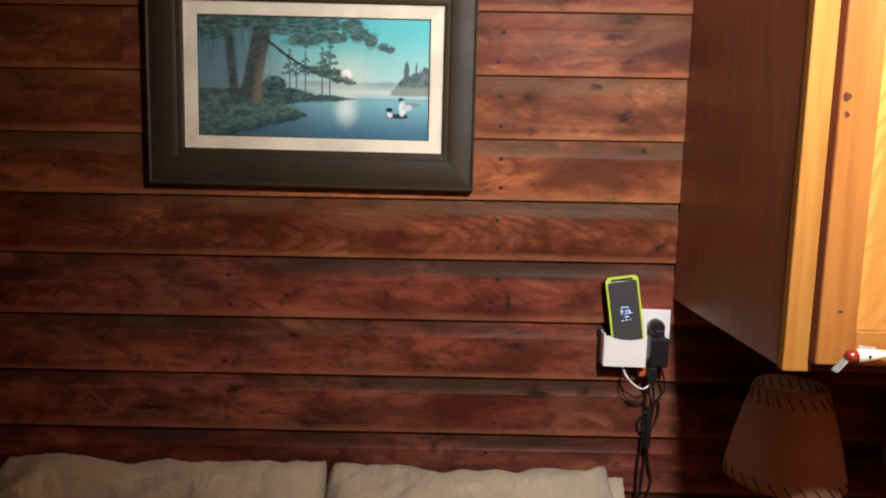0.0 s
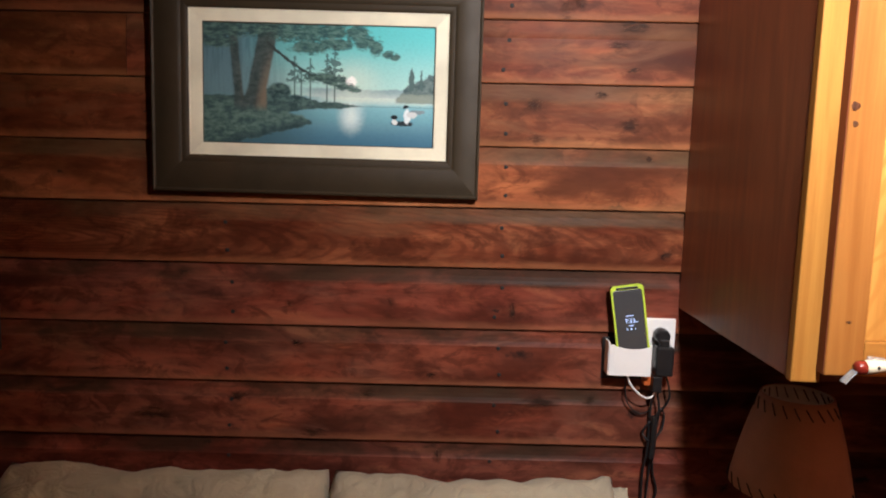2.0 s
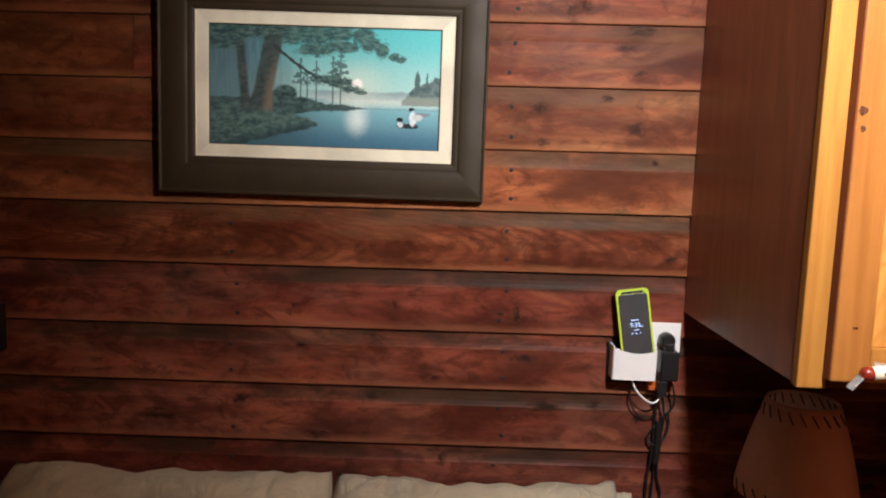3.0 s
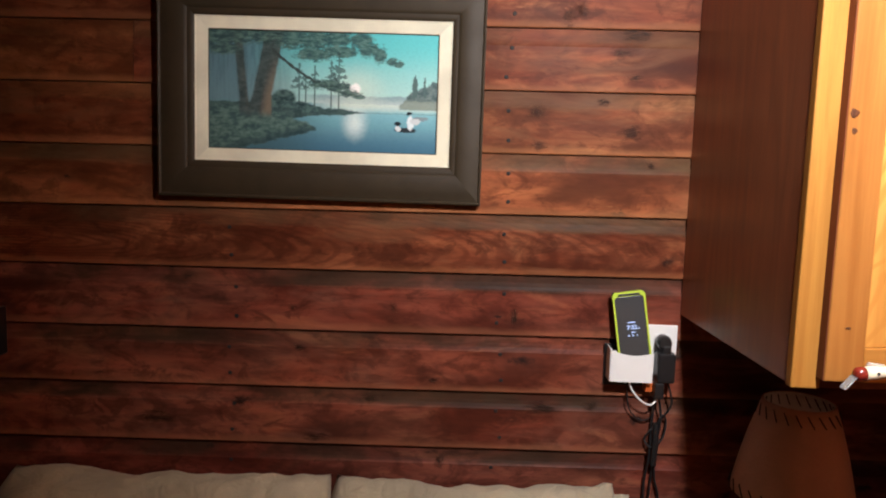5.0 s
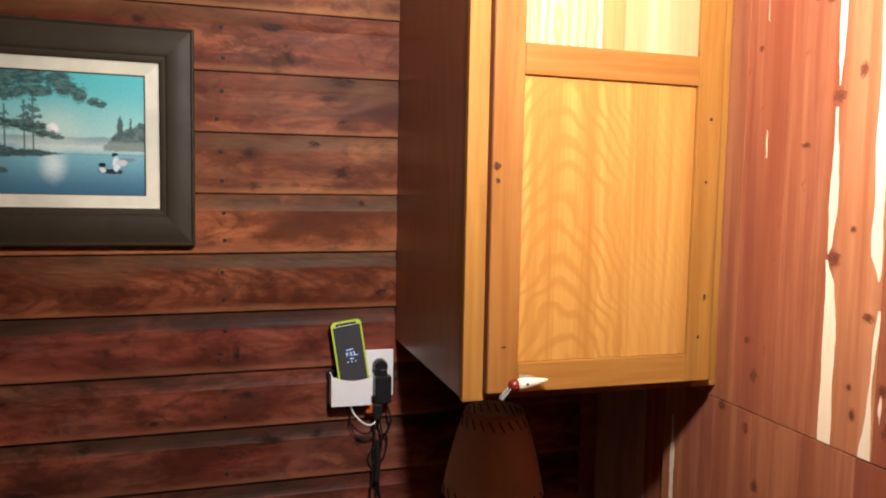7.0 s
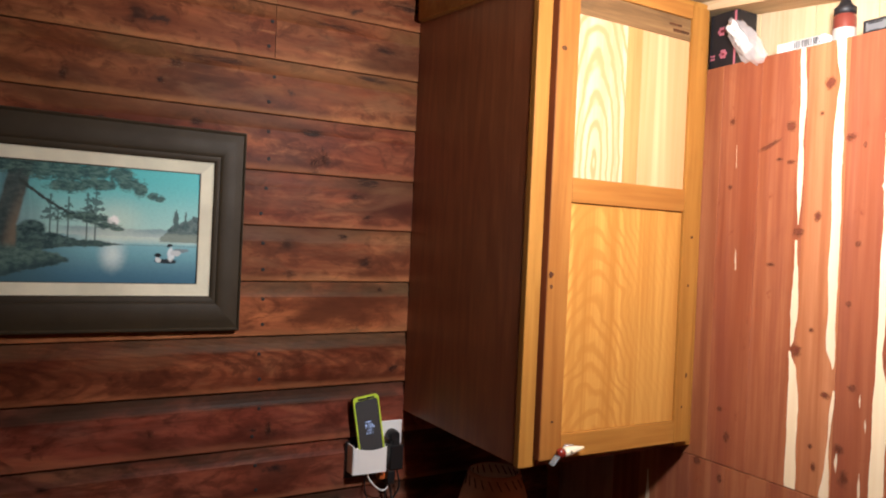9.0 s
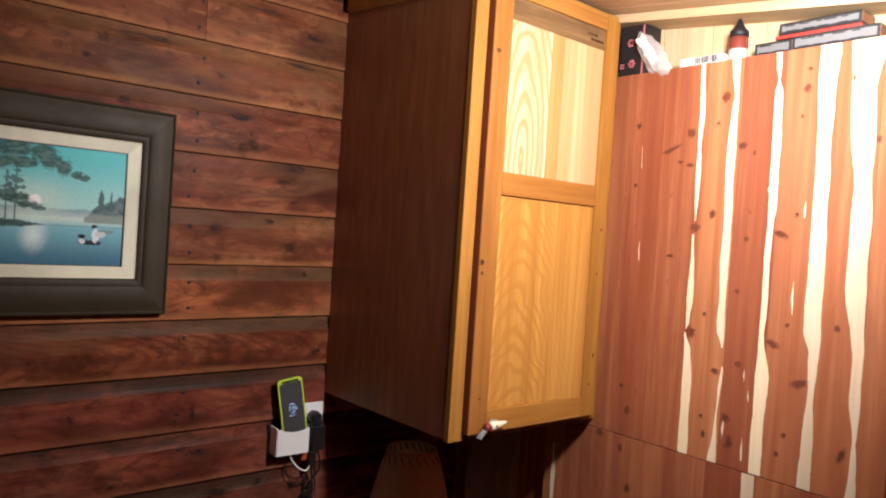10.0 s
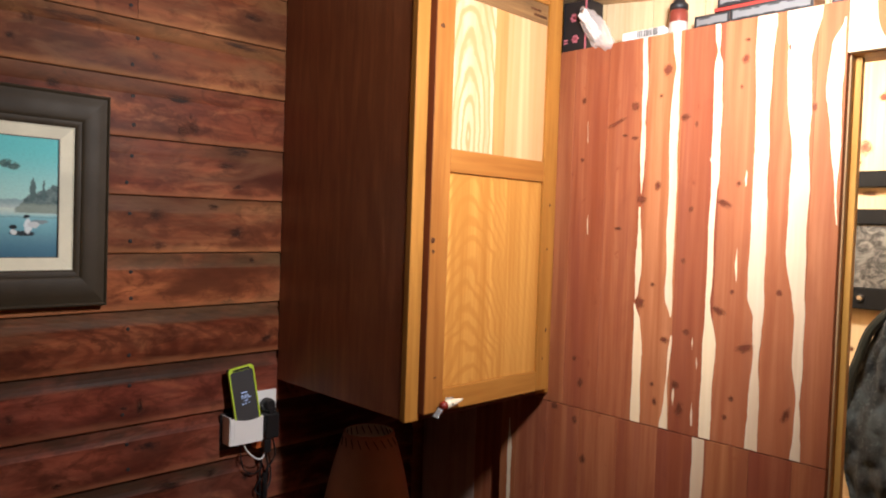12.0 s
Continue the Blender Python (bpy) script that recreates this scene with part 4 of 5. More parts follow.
    c = m.mix(m.math("MULTIPLY", both(isle, below(v, 0.445, 0.02)), 0.75), c, (0.30, 0.37, 0.31))
    for cu, top, wide in ((0.900, 0.665, 0.07), (0.941, 0.645, 0.03)):
        w = m.math("MINIMUM", m.math("MULTIPLY", m.math("SUBTRACT", wobble(top, 0.12, 120.0, 20.0 * cu), v), 3.0 * wide), 0.16 * wide)
        c = m.mix(both(near(u, cu, m.math("MAXIMUM", w, 0.002), 0.003), below(v, top, 0.004), m.ramp(v, 0.46, 0.48)), c, (0.080, 0.140, 0.140))
    # misty wood
    streak = m.noise(m.coords((1, 0, 0.12), False), 120.0, 3.0)
    wood_mist = both(m.ramp(u, 0.44, 0.22), m.ramp(v, 0.33, 0.42), m.ramp(streak, 0.42, 0.66))
    c = m.mix(m.math("MULTIPLY", wood_mist, 0.28), c, (0.022, 0.055, 0.075))
    haze = both(m.ramp(u, 0.40, 0.30), m.ramp(v, 0.30, 0.36), below(v, 0.62, 0.2))
    c = m.mix(m.math("MULTIPLY", haze, 0.35), c, (0.20, 0.33, 0.36))
    # thin pines
    for cu, top, k in ((0.395, 0.74, 1.0), (0.424, 0.64, 2.0), (0.463, 0.72, 3.0), (0.535, 0.76, 4.0), (0.568, 0.83, 5.0)):
        trunk = both(near(u0, cu, 0.0032, 0.0015), below(v, top, 0.01), m.ramp(v, 0.355, 0.365))
        tier = m.ramp(m.math("SINE", m.math("MULTIPLY_ADD", wobble(v0, 0.20, 55.0, k), 95.0, k)), -0.9, 0.9)
        w = m.math("MULTIPLY", m.math("MULTIPLY_ADD", m.math("SUBTRACT", top, v), 0.17, 0.003), tier)
        tuft = both(near(u, cu, w, 0.004), below(v, top, 0.005), m.ramp(v, 0.50, 0.54))
        c = m.mix(m.math("MULTIPLY", m.math("MAXIMUM", trunk, tuft), 0.78), c, (0.045, 0.080, 0.080))
    # spit and bank
    ground = m.mix(m.ramp(broad, 0.34, 0.68), (0.034, 0.078, 0.080), (0.140, 0.235, 0.205))
    taper = m.math("MULTIPLY", m.ramp(u, 0.70, 0.56), 0.030)
    c = m.mix(near(v, 0.335, m.math("ADD", taper, m.math("MULTIPLY", m.ramp(u, 0.48, 0.36), 0.035)), 0.008), c, m.mix(0.5, ground, (0.025, 0.055, 0.060)))
    slope = m.math("MULTIPLY_ADD", m.math("MAXIMUM", m.math("SUBTRACT", u, 0.26), 0.0), -0.75, 0.36)
    shore = m.math("MULTIPLY", m.math("SUBTRACT", u, 0.12), 0.50)
    bank = both(below(v, wobble(slope, 0.10, 40.0, 9.0), 0.015), m.ramp(m.math("SUBTRACT", v, wobble(shore, 0.06, 40.0, 11.0)), -0.012, 0.012), below(u, 0.47, 0.01))
    c = m.mix(bank, c, ground)
    c = m.mix(m.math("MULTIPLY", both(bank, m.math("SUBTRACT", 1.0, m.ramp(m.math("SUBTRACT", v, shore), 0.0, 0.10))), 0.8), c, (0.020, 0.050, 0.060))
    for cu, cv, ru, rv in ((0.33, 0.44, 0.055, 0.08), (0.40, 0.37, 0.05, 0.05), (0.27, 0.40, 0.05, 0.07), (0.45, 0.355, 0.05, 0.035)):
        c = m.mix(inside(cu, cv, ru, rv, 0.75, 1.1), c, m.mix(m.ramp(broad, 0.38, 0.62), (0.018, 0.048, 0.054), (0.095, 0.170, 0.160)))
    # big trunks and the reaching limb
    for b0, b1, half, warm in ((0.160, -0.036, 0.019, 0.15), (0.216, 0.072, 0.041, 1.0)):
        mid = m.math("MULTIPLY_ADD", m.math("SUBTRACT", v0, 0.30), b1 / 0.7, b0)
        us = wobble(u0, 0.010, 45.0, 3.0)
        flare = m.math("MULTIPLY_ADD", m.ramp(v0, 0.48, 0.26), 0.45 * half, half)
        body = both(near(us, mid, flare, 0.007), m.ramp(v, 0.26, 0.34))
        bark = m.mix(m.ramp(broad, 0.35, 0.68), (0.034, 0.058, 0.060), (0.086, 0.115, 0.108))
        lit = both(m.ramp(m.math("SUBTRACT", us, mid), -half * 0.3, half * 1.0), m.ramp(v, 0.90, 0.40), warm * 0.75)
        c = m.mix(body, c, m.mix(lit, bark, (0.25, 0.190, 0.130)))
    t = m.math("DIVIDE", m.math("SUBTRACT", 0.63, u0), 0.345)
    arc = m.math("MULTIPLY_ADD", m.math("POWER", m.math("MAXIMUM", t, 0.0), 1.7), 0.34, 0.488)
    c = m.mix(both(near(v, arc, m.math("MULTIPLY_ADD", t, 0.010, 0.006), 0.006), m.ramp(u, 0.27, 0.28), below(u, 0.63, 0.005)), c, (0.040, 0.056, 0.056))
    # needles
    crown = None
    SPOTS = [(0.03, 0.97, 0.10, 0.14), (0.13, 0.97, 0.10, 0.10), (0.06, 0.84, 0.08, 0.05), (0.24, 0.98, 0.10, 0.10), (0.36, 0.96, 0.11, 0.12), (0.46, 0.93, 0.08, 0.10), (0.46, 0.81, 0.09, 0.06), (0.55, 0.95, 0.08, 0.09), (0.57, 0.84, 0.09, 0.055), (0.66, 0.93, 0.06, 0.07), (0.70, 0.86, 0.06, 0.06), (0.745, 0.82, 0.03, 0.07), (0.795, 0.765, 0.026, 0.035), (0.825, 0.745, 0.024, 0.035), (0.50, 0.565, 0.06, 0.04), (0.56, 0.545, 0.06, 0.04), (0.61, 0.495, 0.05, 0.03), (0.655, 0.468, 0.03, 0.018)]
    for cu, cv, ru, rv in SPOTS:
        f = m.math("SUBTRACT", 1.0, spot(cu, cv, ru, rv))
        crown = f if crown is None else m.math("MAXIMUM", crown, f)
    ragged = m.math("MULTIPLY_ADD", m.math("SUBTRACT", m.noise(m.coords((0.7, 0, 1.3), False), 88.0, 7.0, 0.76, 0.7), 0.5), 2.7, m.math("MULTIPLY_ADD", crown, 1.25, 0.16))
    needles = m.mix(m.ramp(m.noise(m.coords((0.6, 0, 1.5), False), 85.0, 6.0, 0.7), 0.40, 0.64), (0.022, 0.054, 0.055), (0.115, 0.205, 0.172))
    c = m.mix(m.math("MULTIPLY", m.ramp(ragged, -0.05, 0.55), 0.92), c, needles)
    # the pale and dark shapes afloat
    for cu, cv, ru, rv, tint in ((0.862, 0.200, 0.050, 0.022, (0.020, 0.030, 0.036)), (0.884, 0.262, 0.017, 0.066, (0.74, 0.82, 0.84)), (0.925, 0.298, 0.036, 0.020, (0.22, 0.29, 0.32)), (0.905, 0.275, 0.024, 0.028, (0.60, 0.65, 0.66)), (0.830, 0.212, 0.011, 0.024, (0.70, 0.74, 0.74)), (0.828, 0.252, 0.015, 0.020, (0.010, 0.016, 0.020)), (0.876, 0.340, 0.012, 0.016, (0.010, 0.016, 0.020))):
        c = m.mix(inside(cu, cv, ru, rv, 0.75, 1.1), c, tint)
    c = m.mix(m.math("MULTIPLY", m.ramp(brush, 0.42, 0.70), 0.11), c, (0.03, 0.07, 0.085))
    m.bump(brush, 0.08, 0.0008)
    return m.done(c, 0.5, Specular_IOR_Level=0.2)


part("canvas", box(PX0, PX1, PY, WALL - 0.004, PZ0, PZ1, 0), canvas_material(), painting, "painted canvas of a moonlit lake")
# ---- socket, holder, phone, charger ----
outlet = thing("wall_outlet", (0.548, WALL, 1.092), "white plastic wall outlet plate on the siding", "outlet")
part("plate", box(0.508, 0.578, WALL - 0.0075, WALL - 0.0005, 1.092, 1.207, 0.003), WHITE, outlet)
for z in (1.172, 1.128):
    part("socket_face", box(0.526, 0.560, WALL - 0.0095, WALL - 0.0078, z - 0.014, z + 0.014, 0.0008), WHITE, outlet)

holder = thing("phone_holder", (0.47, WALL, 1.082), "white plastic wall box holding a phone", "phone holder")
bm = bmesh.new()
rim = [(0.434 + 0.082 * i / 12, 1.150 - 0.007 * math.sin(math.pi * i / 12)) for i in range(13)]
sheet_front = bm.faces.new([bm.verts.new((x, 1.553, z)) for x, z in [(0.516, 1.083), (0.434, 1.083)][::-1] + rim[::-1]])
for v in bmesh.ops.extrude_face_region(bm, geom=[sheet_front])["geom"]:
    if isinstance(v, bmesh.types.BMVert):
        v.co.y = 1.556
bmesh.ops.recalc_face_normals(bm, faces=bm.faces)
part("front", bm, WHITE, holder)
part("side", box(0.421, 0.4245, 1.556, WALL - 0.001, 1.083, 1.157, 0.0008), WHITE, holder)
part("side", box(0.5125, 0.516, 1.556, WALL - 0.001, 1.083, 1.150, 0.0008), WHITE, holder)
part("base", box(0.425, 0.512, 1.5565, WALL - 0.001, 1.083, 1.087, 0.0008), WHITE, holder)
part("corner", turn(box(0.4225, 0.4345, 1.5535, 1.5565, 1.083, 1.153, 0.0008), pose(0, 0, 0), (0.43, 1.555, 1.1)), WHITE, holder)
part("backing", box(0.4155, 0.508, WALL - 0.004, WALL - 0.0005, 1.063, 1.160, 0.001), BLACK, holder, "black backing plate")

PC = (0.467, 1.566, 1.205)
lean = pose(0, 0, 0, -4, 0, 0) @ pose(0, 0, 0, 0, -8.5, 0)
phone = thing("mobile_phone", (PC[0], 1.57, 1.09), "black mobile phone in a lime green case", "phone")
part("case_back", turn(box(PC[0] - 0.036, PC[0] + 0.036, PC[1] + 0.001, PC[1] + 0.010, PC[2] - 0.090, PC[2] + 0.080, 0.004, 3), lean, PC), BLACK, phone)
bm = bmesh.new()
# rounded-rectangle ring of the case
ring_out, ring_in = [], []
for (hw, hh, rad, store) in ((0.0365, 0.081, 0.010, ring_out), (0.0325, 0.0705, 0.007, ring_in)):
    for cx, cz, a0 in ((hw - rad, hh - rad, 0), (-hw + rad, hh - rad, 90), (-hw + rad, -hh + rad, 180), (hw - rad, -hh + rad, 270)):
        for k in range(6):
            a = radians(a0 + 18 * k)
            store.append((PC[0] + cx + rad * math.cos(a), PC[2] + cz + rad * math.sin(a)))
loops = [[bm.verts.new((x, PC[1] + dy, z)) for x, z in src] for src, dy in ((ring_out, 0.004), (ring_out, -0.0025), (ring_in, -0.0025), (ring_in, 0.001))]
for a, b in zip(loops, loops[1:]):
    for k in range(24):
        bm.faces.new((a[k], a[(k + 1) % 24], b[(k + 1) % 24], b[k]))
bmesh.ops.recalc_face_normals(bm, faces=bm.faces)
part("case_rim", turn(bm, lean, PC), LIME, phone, "lime green case rim")
part("screen", turn(box(PC[0] - 0.0324, PC[0] + 0.0324, PC[1] - 0.0005, PC[1] + 0.0012, PC[2] - 0.086, PC[2] + 0.0695, 0.0008), lean, PC), GLASS, phone, "dark glass screen")
part("speaker", turn(box(PC[0] - 0.024, PC[0] + 0.024, PC[1] - 0.0034, PC[1] - 0.002, PC[2] + 0.0715, PC[2] + 0.0765, 0.0006), lean, PC), BLACK, phone)


def writing(text, size, at, m, material, parent, name="digits"):
    data = bpy.data.curves.new(name, "FONT")
    data.body, data.size, data.align_x, data.align_y, data.extrude = text, size, "CENTER", "CENTER", 0.0002
    data.materials.append(material)
    ob = new(name, data)
    ob.parent = parent
    ob.matrix_basis = Matrix.Translation(Vector(at) - PLACE[parent]) @ m @ pose(0, 0, 0, 90)
    PLACE[ob] = Vector(at)
    return ob


def on_phone(dx, dz):
    return Vector(PC) + lean.to_3x3() @ Vector((dx, -0.0012, dz))


writing("7:33", 0.0135, on_phone(0.000, 0.0), lean, DIGITS, phone)
for dx, dz, w, h in ((0.0, 0.0115, 0.017, 0.0016), (0.014, -0.003, 0.006, 0.0014), (0.002, -0.0105, 0.010, 0.0016), (-0.008, -0.018, 0.0028, 0.0028), (0.001, -0.018, 0.0028, 0.0028), (0.010, -0.018, 0.002, 0.002)):
    part("screen_mark", turn(box(PC[0] + dx - w / 2, PC[0] + dx + w / 2, PC[1] - 0.0013, PC[1] - 0.0009, PC[2] + dz - h / 2, PC[2] + dz + h / 2, 0), lean, PC), DIGITS, phone)

charger = thing("phone_charger", (0.546, 1.58, 1.06), "black plug adapter with trailing black cables in the outlet", "charger")
part("plug", lathe([(0.013, 0.0), (0.0165, 0.004), (0.017, 0.020), (0.015, 0.030), (0.012, 0.033)], (0.542, WALL - 0.010, 1.172), 20, pose(0, 0, 0, 90)), BLACK, charger)
part("adapter", box(0.527, 0.566, 1.552, WALL - 0.010, 1.083, 1.150, 0.005, 3), BLACK, charger)
part("adapter_neck", box(0.536, 0.556, 1.556, 1.585, 1.145, 1.168, 0.004, 2), BLACK, charger)
part("adapter_tail", box(0.524, 0.545, 1.556, WALL - 0.001, 1.045, 1.082, 0.003, 2), BLACK, charger)
part("indicator", box(0.508, 0.5235, 1.572, WALL - 0.001, 1.056, 1.081, 0.003, 2), ORANGE, charger, "orange glowing neon end")
CY = 1.588
part("cable", tube([(0.530, CY - 0.01, 1.046), (0.531, CY, 0.98), (0.528, CY - 0.006, 0.90), (0.522, CY, 0.84), (0.523, CY, 0.74)], 0.0028), BLACK, charger)
part("cable", tube([(0.540, CY - 0.01, 1.046), (0.548, CY - 0.01, 0.99), (0.541, CY - 0.004, 0.92), (0.545, CY, 0.85), (0.556, CY, 0.80), (0.540, CY, 0.74)], 0.0026), BLACK, charger)
part("cable", tube([(0.556, CY - 0.015, 1.083), (0.570, CY - 0.01, 1.03), (0.552, CY, 0.99), (0.527, CY - 0.006, 0.965), (0.517, CY, 0.94), (0.532, CY - 0.01, 0.925), (0.556, CY - 0.008, 0.95), (0.563, CY, 0.985), (0.548, CY - 0.012, 1.0), (0.535, CY - 0.01, 0.95), (0.538, CY, 0.88), (0.532, CY, 0.76)], 0.0024), BLACK, charger)
part("cable", tube([(0.470, CY, 1.064), (0.474, CY - 0.003, 1.02), (0.490, CY, 0.995), (0.512, CY, 0.985), (0.534, CY - 0.006, 1.0)], 0.0016), BLACK, charger)
part("cable_knot", tube([(0.536, CY - 0.014, 0.985), (0.538, CY - 0.016, 0.94), (0.536, CY - 0.014, 0.885)], 0.0065), BLACK, charger)
white_cable = part("charging_cable", tube([(0.468, 1.572, 1.084), (0.476, 1.566, 1.062), (0.492, 1.562, 1.043), (0.512, 1.562, 1.031), (0.527, 1.566, 1.034), (0.536, 1.572, 1.05)], 0.0021), WHITE)
tagged(white_cable, "thin white charging cable looped below the phone holder", "cable")

# ---- bed, pillows ----
bed = thing("bed", (-0.24, 0.55, 0.0), "bed with a dark brown blanket against the siding wall", "bed")
part("base", box(-0.93, 0.45, -0.40, 1.55, 0.0, 0.32, 0.01), SIDE, bed)
part("mattress", box(-0.95, 0.47, -0.42, 1.57, 0.322, 0.56, 0.05, 4), BLANKET, bed)


def pillow(cx, half, seed):
    bm = bmesh.new()
    n, k = 56, 40
    grid = {}
    for side in (1, -1):
        for i in range(n + 1):
            for j in range(k + 1):
                a, b = 2 * i / n - 1, 2 * j / k - 1
                edge = (1 - abs(a) ** 3.2) * (1 - abs(b) ** 3.2)
                thick = 0.085 * max(edge, 0) ** 0.42
                pinch = 1 - 0.012 * abs(b) ** 4 * abs(a) ** 6 + 0.02 * noise.noise((b * 3, a, seed + 4)) * abs(a) ** 4
                x = half * a * pinch * (1 - 0.035 * b * b * abs(a))
                y = 0.225 * b * (1 - 0.06 * (1 - a * a))
                y += 0.016 * noise.noise((a * 2.6, b, seed)) + 0.008 * noise.noise((a * 8, b * 2, seed))
                w = 0.020 * noise.noise((a * 3.5 + b, b * 3, seed + side)) + 0.010 * abs(noise.noise((a * 9 + b * 4, b * 7 - a * 3, seed))) - 0.012 * max(0.0, 1 - 8 * abs(noise.noise((a * 2.6 + 0.9 * b, b * 2.0, seed + 9))))
                z = side * thick + w * min(1, edge * 4)
                key = (i, j, side if 0 < i < n and 0 < j < k else 0)
                if key not in grid:
                    grid[key] = bm.verts.new((x, y, z))
    for side in (1, -1):
        for i in range(n):
            for j in range(k):
                f = [grid[(p, q, side if 0 < p < n and 0 < q < k else 0)] for p, q in ((i, j), (i + 1, j), (i + 1, j + 1), (i, j + 1))]
                bm.faces.new(f if side > 0 else f[::-1])
    bmesh.ops.recalc_face_normals(bm, faces=bm.faces)
    bmesh.ops.transform(bm, matrix=pose(cx, 1.375, 0.692, 44, 0, 0), verts=bm.verts)
    ob = part("pillow", bm, PILLOW, smooth=True)
    return tagged(ob, "plump tan cotton pillow propped against the siding", "pillow", "pillows on the bed")


pillow(-0.552, 0.374, 3)
right_pillow = pillow(0.130, 0.324, 11)
bm = bmesh.new()
bmesh.ops.create_grid(bm, x_segments=6, y_segments=30, size=1.0)
for v in bm.verts:
    a, b = v.co.x, v.co.y
    v.co = Vector((0.020 * a * (1 + 0.5 * noise.noise((b * 3, 2, 2))) + 0.006 * noise.noise((b * 9, a, 5)), 0.205 * b, 0.010 * noise.noise((b * 4, a * 2, 7)) + 0.004 * noise.noise((b * 14, a * 2, 9))))
bmesh.ops.solidify(bm, geom=list(bm.faces), thickness=0.0015)
bmesh.ops.transform(bm, matrix=pose(0.452, 1.375, 0.694, 44, 0, 0), verts=bm.verts)
part("hem", bm, PILLOW, right_pillow, smooth=True)

# ---- lamp under the cabinet ----
night = thing("nightstand", (0.80, 1.40, 0.0), "dark wooden nightstand under the wall cabinet", "nightstand")
part("body", box(0.56, 1.06, 1.18, 1.575, 0.06, 0.515, 0.004), SIDE, night)
part("top", box(0.545, 1.075, 1.165, 1.58, 0.516, 0.54, 0.004), SIDE, night)
for x in (0.59, 1.03):
    for y in (1.21, 1.545):
        part("leg", box(x - 0.02, x + 0.02, y - 0.02, y + 0.02, 0.0, 0.059, 0.003), SIDE, night)
LA = (0.790, 1.445)
lampa = thing("table_lamp", (LA[0], LA[1], 0.54), "unlit table lamp with a laced rawhide shade", "lamp")
part("base", lathe([(0.070, 0.0), (0.072, 0.012), (0.040, 0.03), (0.030, 0.08), (0.045, 0.16), (0.040, 0.24), (0.016, 0.29), (0.012, 0.36)], (LA[0], LA[1], 0.5401), 32), LAMP_METAL, lampa, smooth=True)
ZB, ZT, RB, RT = 0.889, 1.088, 0.121, 0.070


def shade_r(z):
    t = (z - ZB) / (ZT - ZB)
    return RB + (RT - RB) * t + 0.004 * math.sin(math.pi * t)


zs = [ZB + (ZT - ZB) * i / 14 for i in range(15)]
prof = [(shade_r(z), z) for z in zs] + [(shade_r(z) - 0.003, z) for z in zs[::-1]] + [(shade_r(ZB), ZB)]
part("shade", lathe(prof, (LA[0], LA[1], 0), 56, caps=False), SHADE, lampa, "reddish brown rawhide shade", smooth=True)
for zc, count, long, off in ((1.068, 22, 0.022, 0.0028), (0.901, 26, 0.022, 0.0028), (1.070, 22, 0.024, -0.0066)):
    for k in range(count):
        a0 = 6.2832 * k / count
        pts = []
        for s in (-0.5, -0.17, 0.17, 0.5):
            z = zc - s * long
            a = a0 + s * (0.16 if off > 0 else -0.16)
            r = shade_r(z) + off
            pts.append((LA[0] + r * math.cos(a), LA[1] + r * math.sin(a), z))
        part("lace", tube(pts, 0.0014, 5, 2), LACE, lampa)
part("lining", lathe([(shade_r(z) - 0.0036, z) for z in zs] + [(shade_r(z) - 0.0046, z) for z in zs[::-1]] + [(shade_r(ZB) - 0.0036, ZB)], (LA[0], LA[1], 0), 56, caps=False), SHADE_TOP, lampa, "pale inner lining", smooth=True)
part("neck", lathe([(0.012, 0.86), (0.012, 0.93), (0.018, 0.935), (0.018, 0.97), (0.010, 0.985)], (LA[0], LA[1], 0), 20), LAMP_METAL, lampa)

# ---- things on the ledge ----
LZ0 = LEDGE + 0.0002


def carton(name, y0, y1, z0, z1, x0, x1, base, label, face=None, face_label="", group=""):
    ob = thing(name, ((x0 + x1) / 2, (y0 + y1) / 2, z0), label, "box", group)
    part("carton", box(x0, x1, y0, y1, z0, z1, 0.0012), base, ob)
    if face:
        part("label", box(x0 - 0.0006, x0 + 0.0001, y0 + 0.006, y1 - 0.006, z0 + 0.006, z1 - 0.006, 0), face, ob, face_label)
    return ob


dark_box = carton("cardboard_box", 0.985, 1.062, LZ0, LZ0 + 0.132, 1.108, 1.178, CARD_BLACK, "black cardboard box with pink emblems on the ledge")
part("stripe", box(1.1072, 1.1079, 0.987, 0.992, LZ0 + 0.002, LZ0 + 0.130, 0), CARD_PINK, dark_box)
for y, z in ((1.028, 0.088), (1.022, 0.032)):
    for k in range(3):
        a = radians(60 * k)
        part("emblem", turn(box(1.1072, 1.1079, y - 0.011, y + 0.011, LZ0 + z - 0.003, LZ0 + z + 0.003, 0), pose(0, 0, 0, 60 * k, 0, 0), (1.1075, y, LZ0 + z)), CARD_PINK, dark_box)
for z in (0.022, 0.030):
    part("emblem", box(1.1072, 1.1079, 1.046, 1.059, LZ0 + z, LZ0 + z + 0.004, 0), CARD_PINK, dark_box)

bag = thing("plastic_bag", (1.12, 0.955, LEDGE), "crumpled clear plastic bag with white card hanging over the ledge", "plastic bag")
bm = bmesh.new()
bmesh.ops.create_icosphere(bm, subdivisions=4, radius=1.0)
for v in bm.verts:
    w = 1 + 0.22 * noise.noise(v.co * 2.3) + 0.10 * noise.noise(v.co * 6.0)
    v.co = Vector((0.014 * v.co.x, 0.030 * v.co.y, 0.072 * v.co.z)) * w
bmesh.ops.transform(bm, matrix=pose(1.100, 0.950, 2.188, -36, -6, 0), verts=bm.verts)
part("film", bm, Mat("bag_film").done((0.80, 0.74, 0.72), 0.25, Alpha=0.35), bag, "clear crinkled film", smooth=True)
bm = bmesh.new()
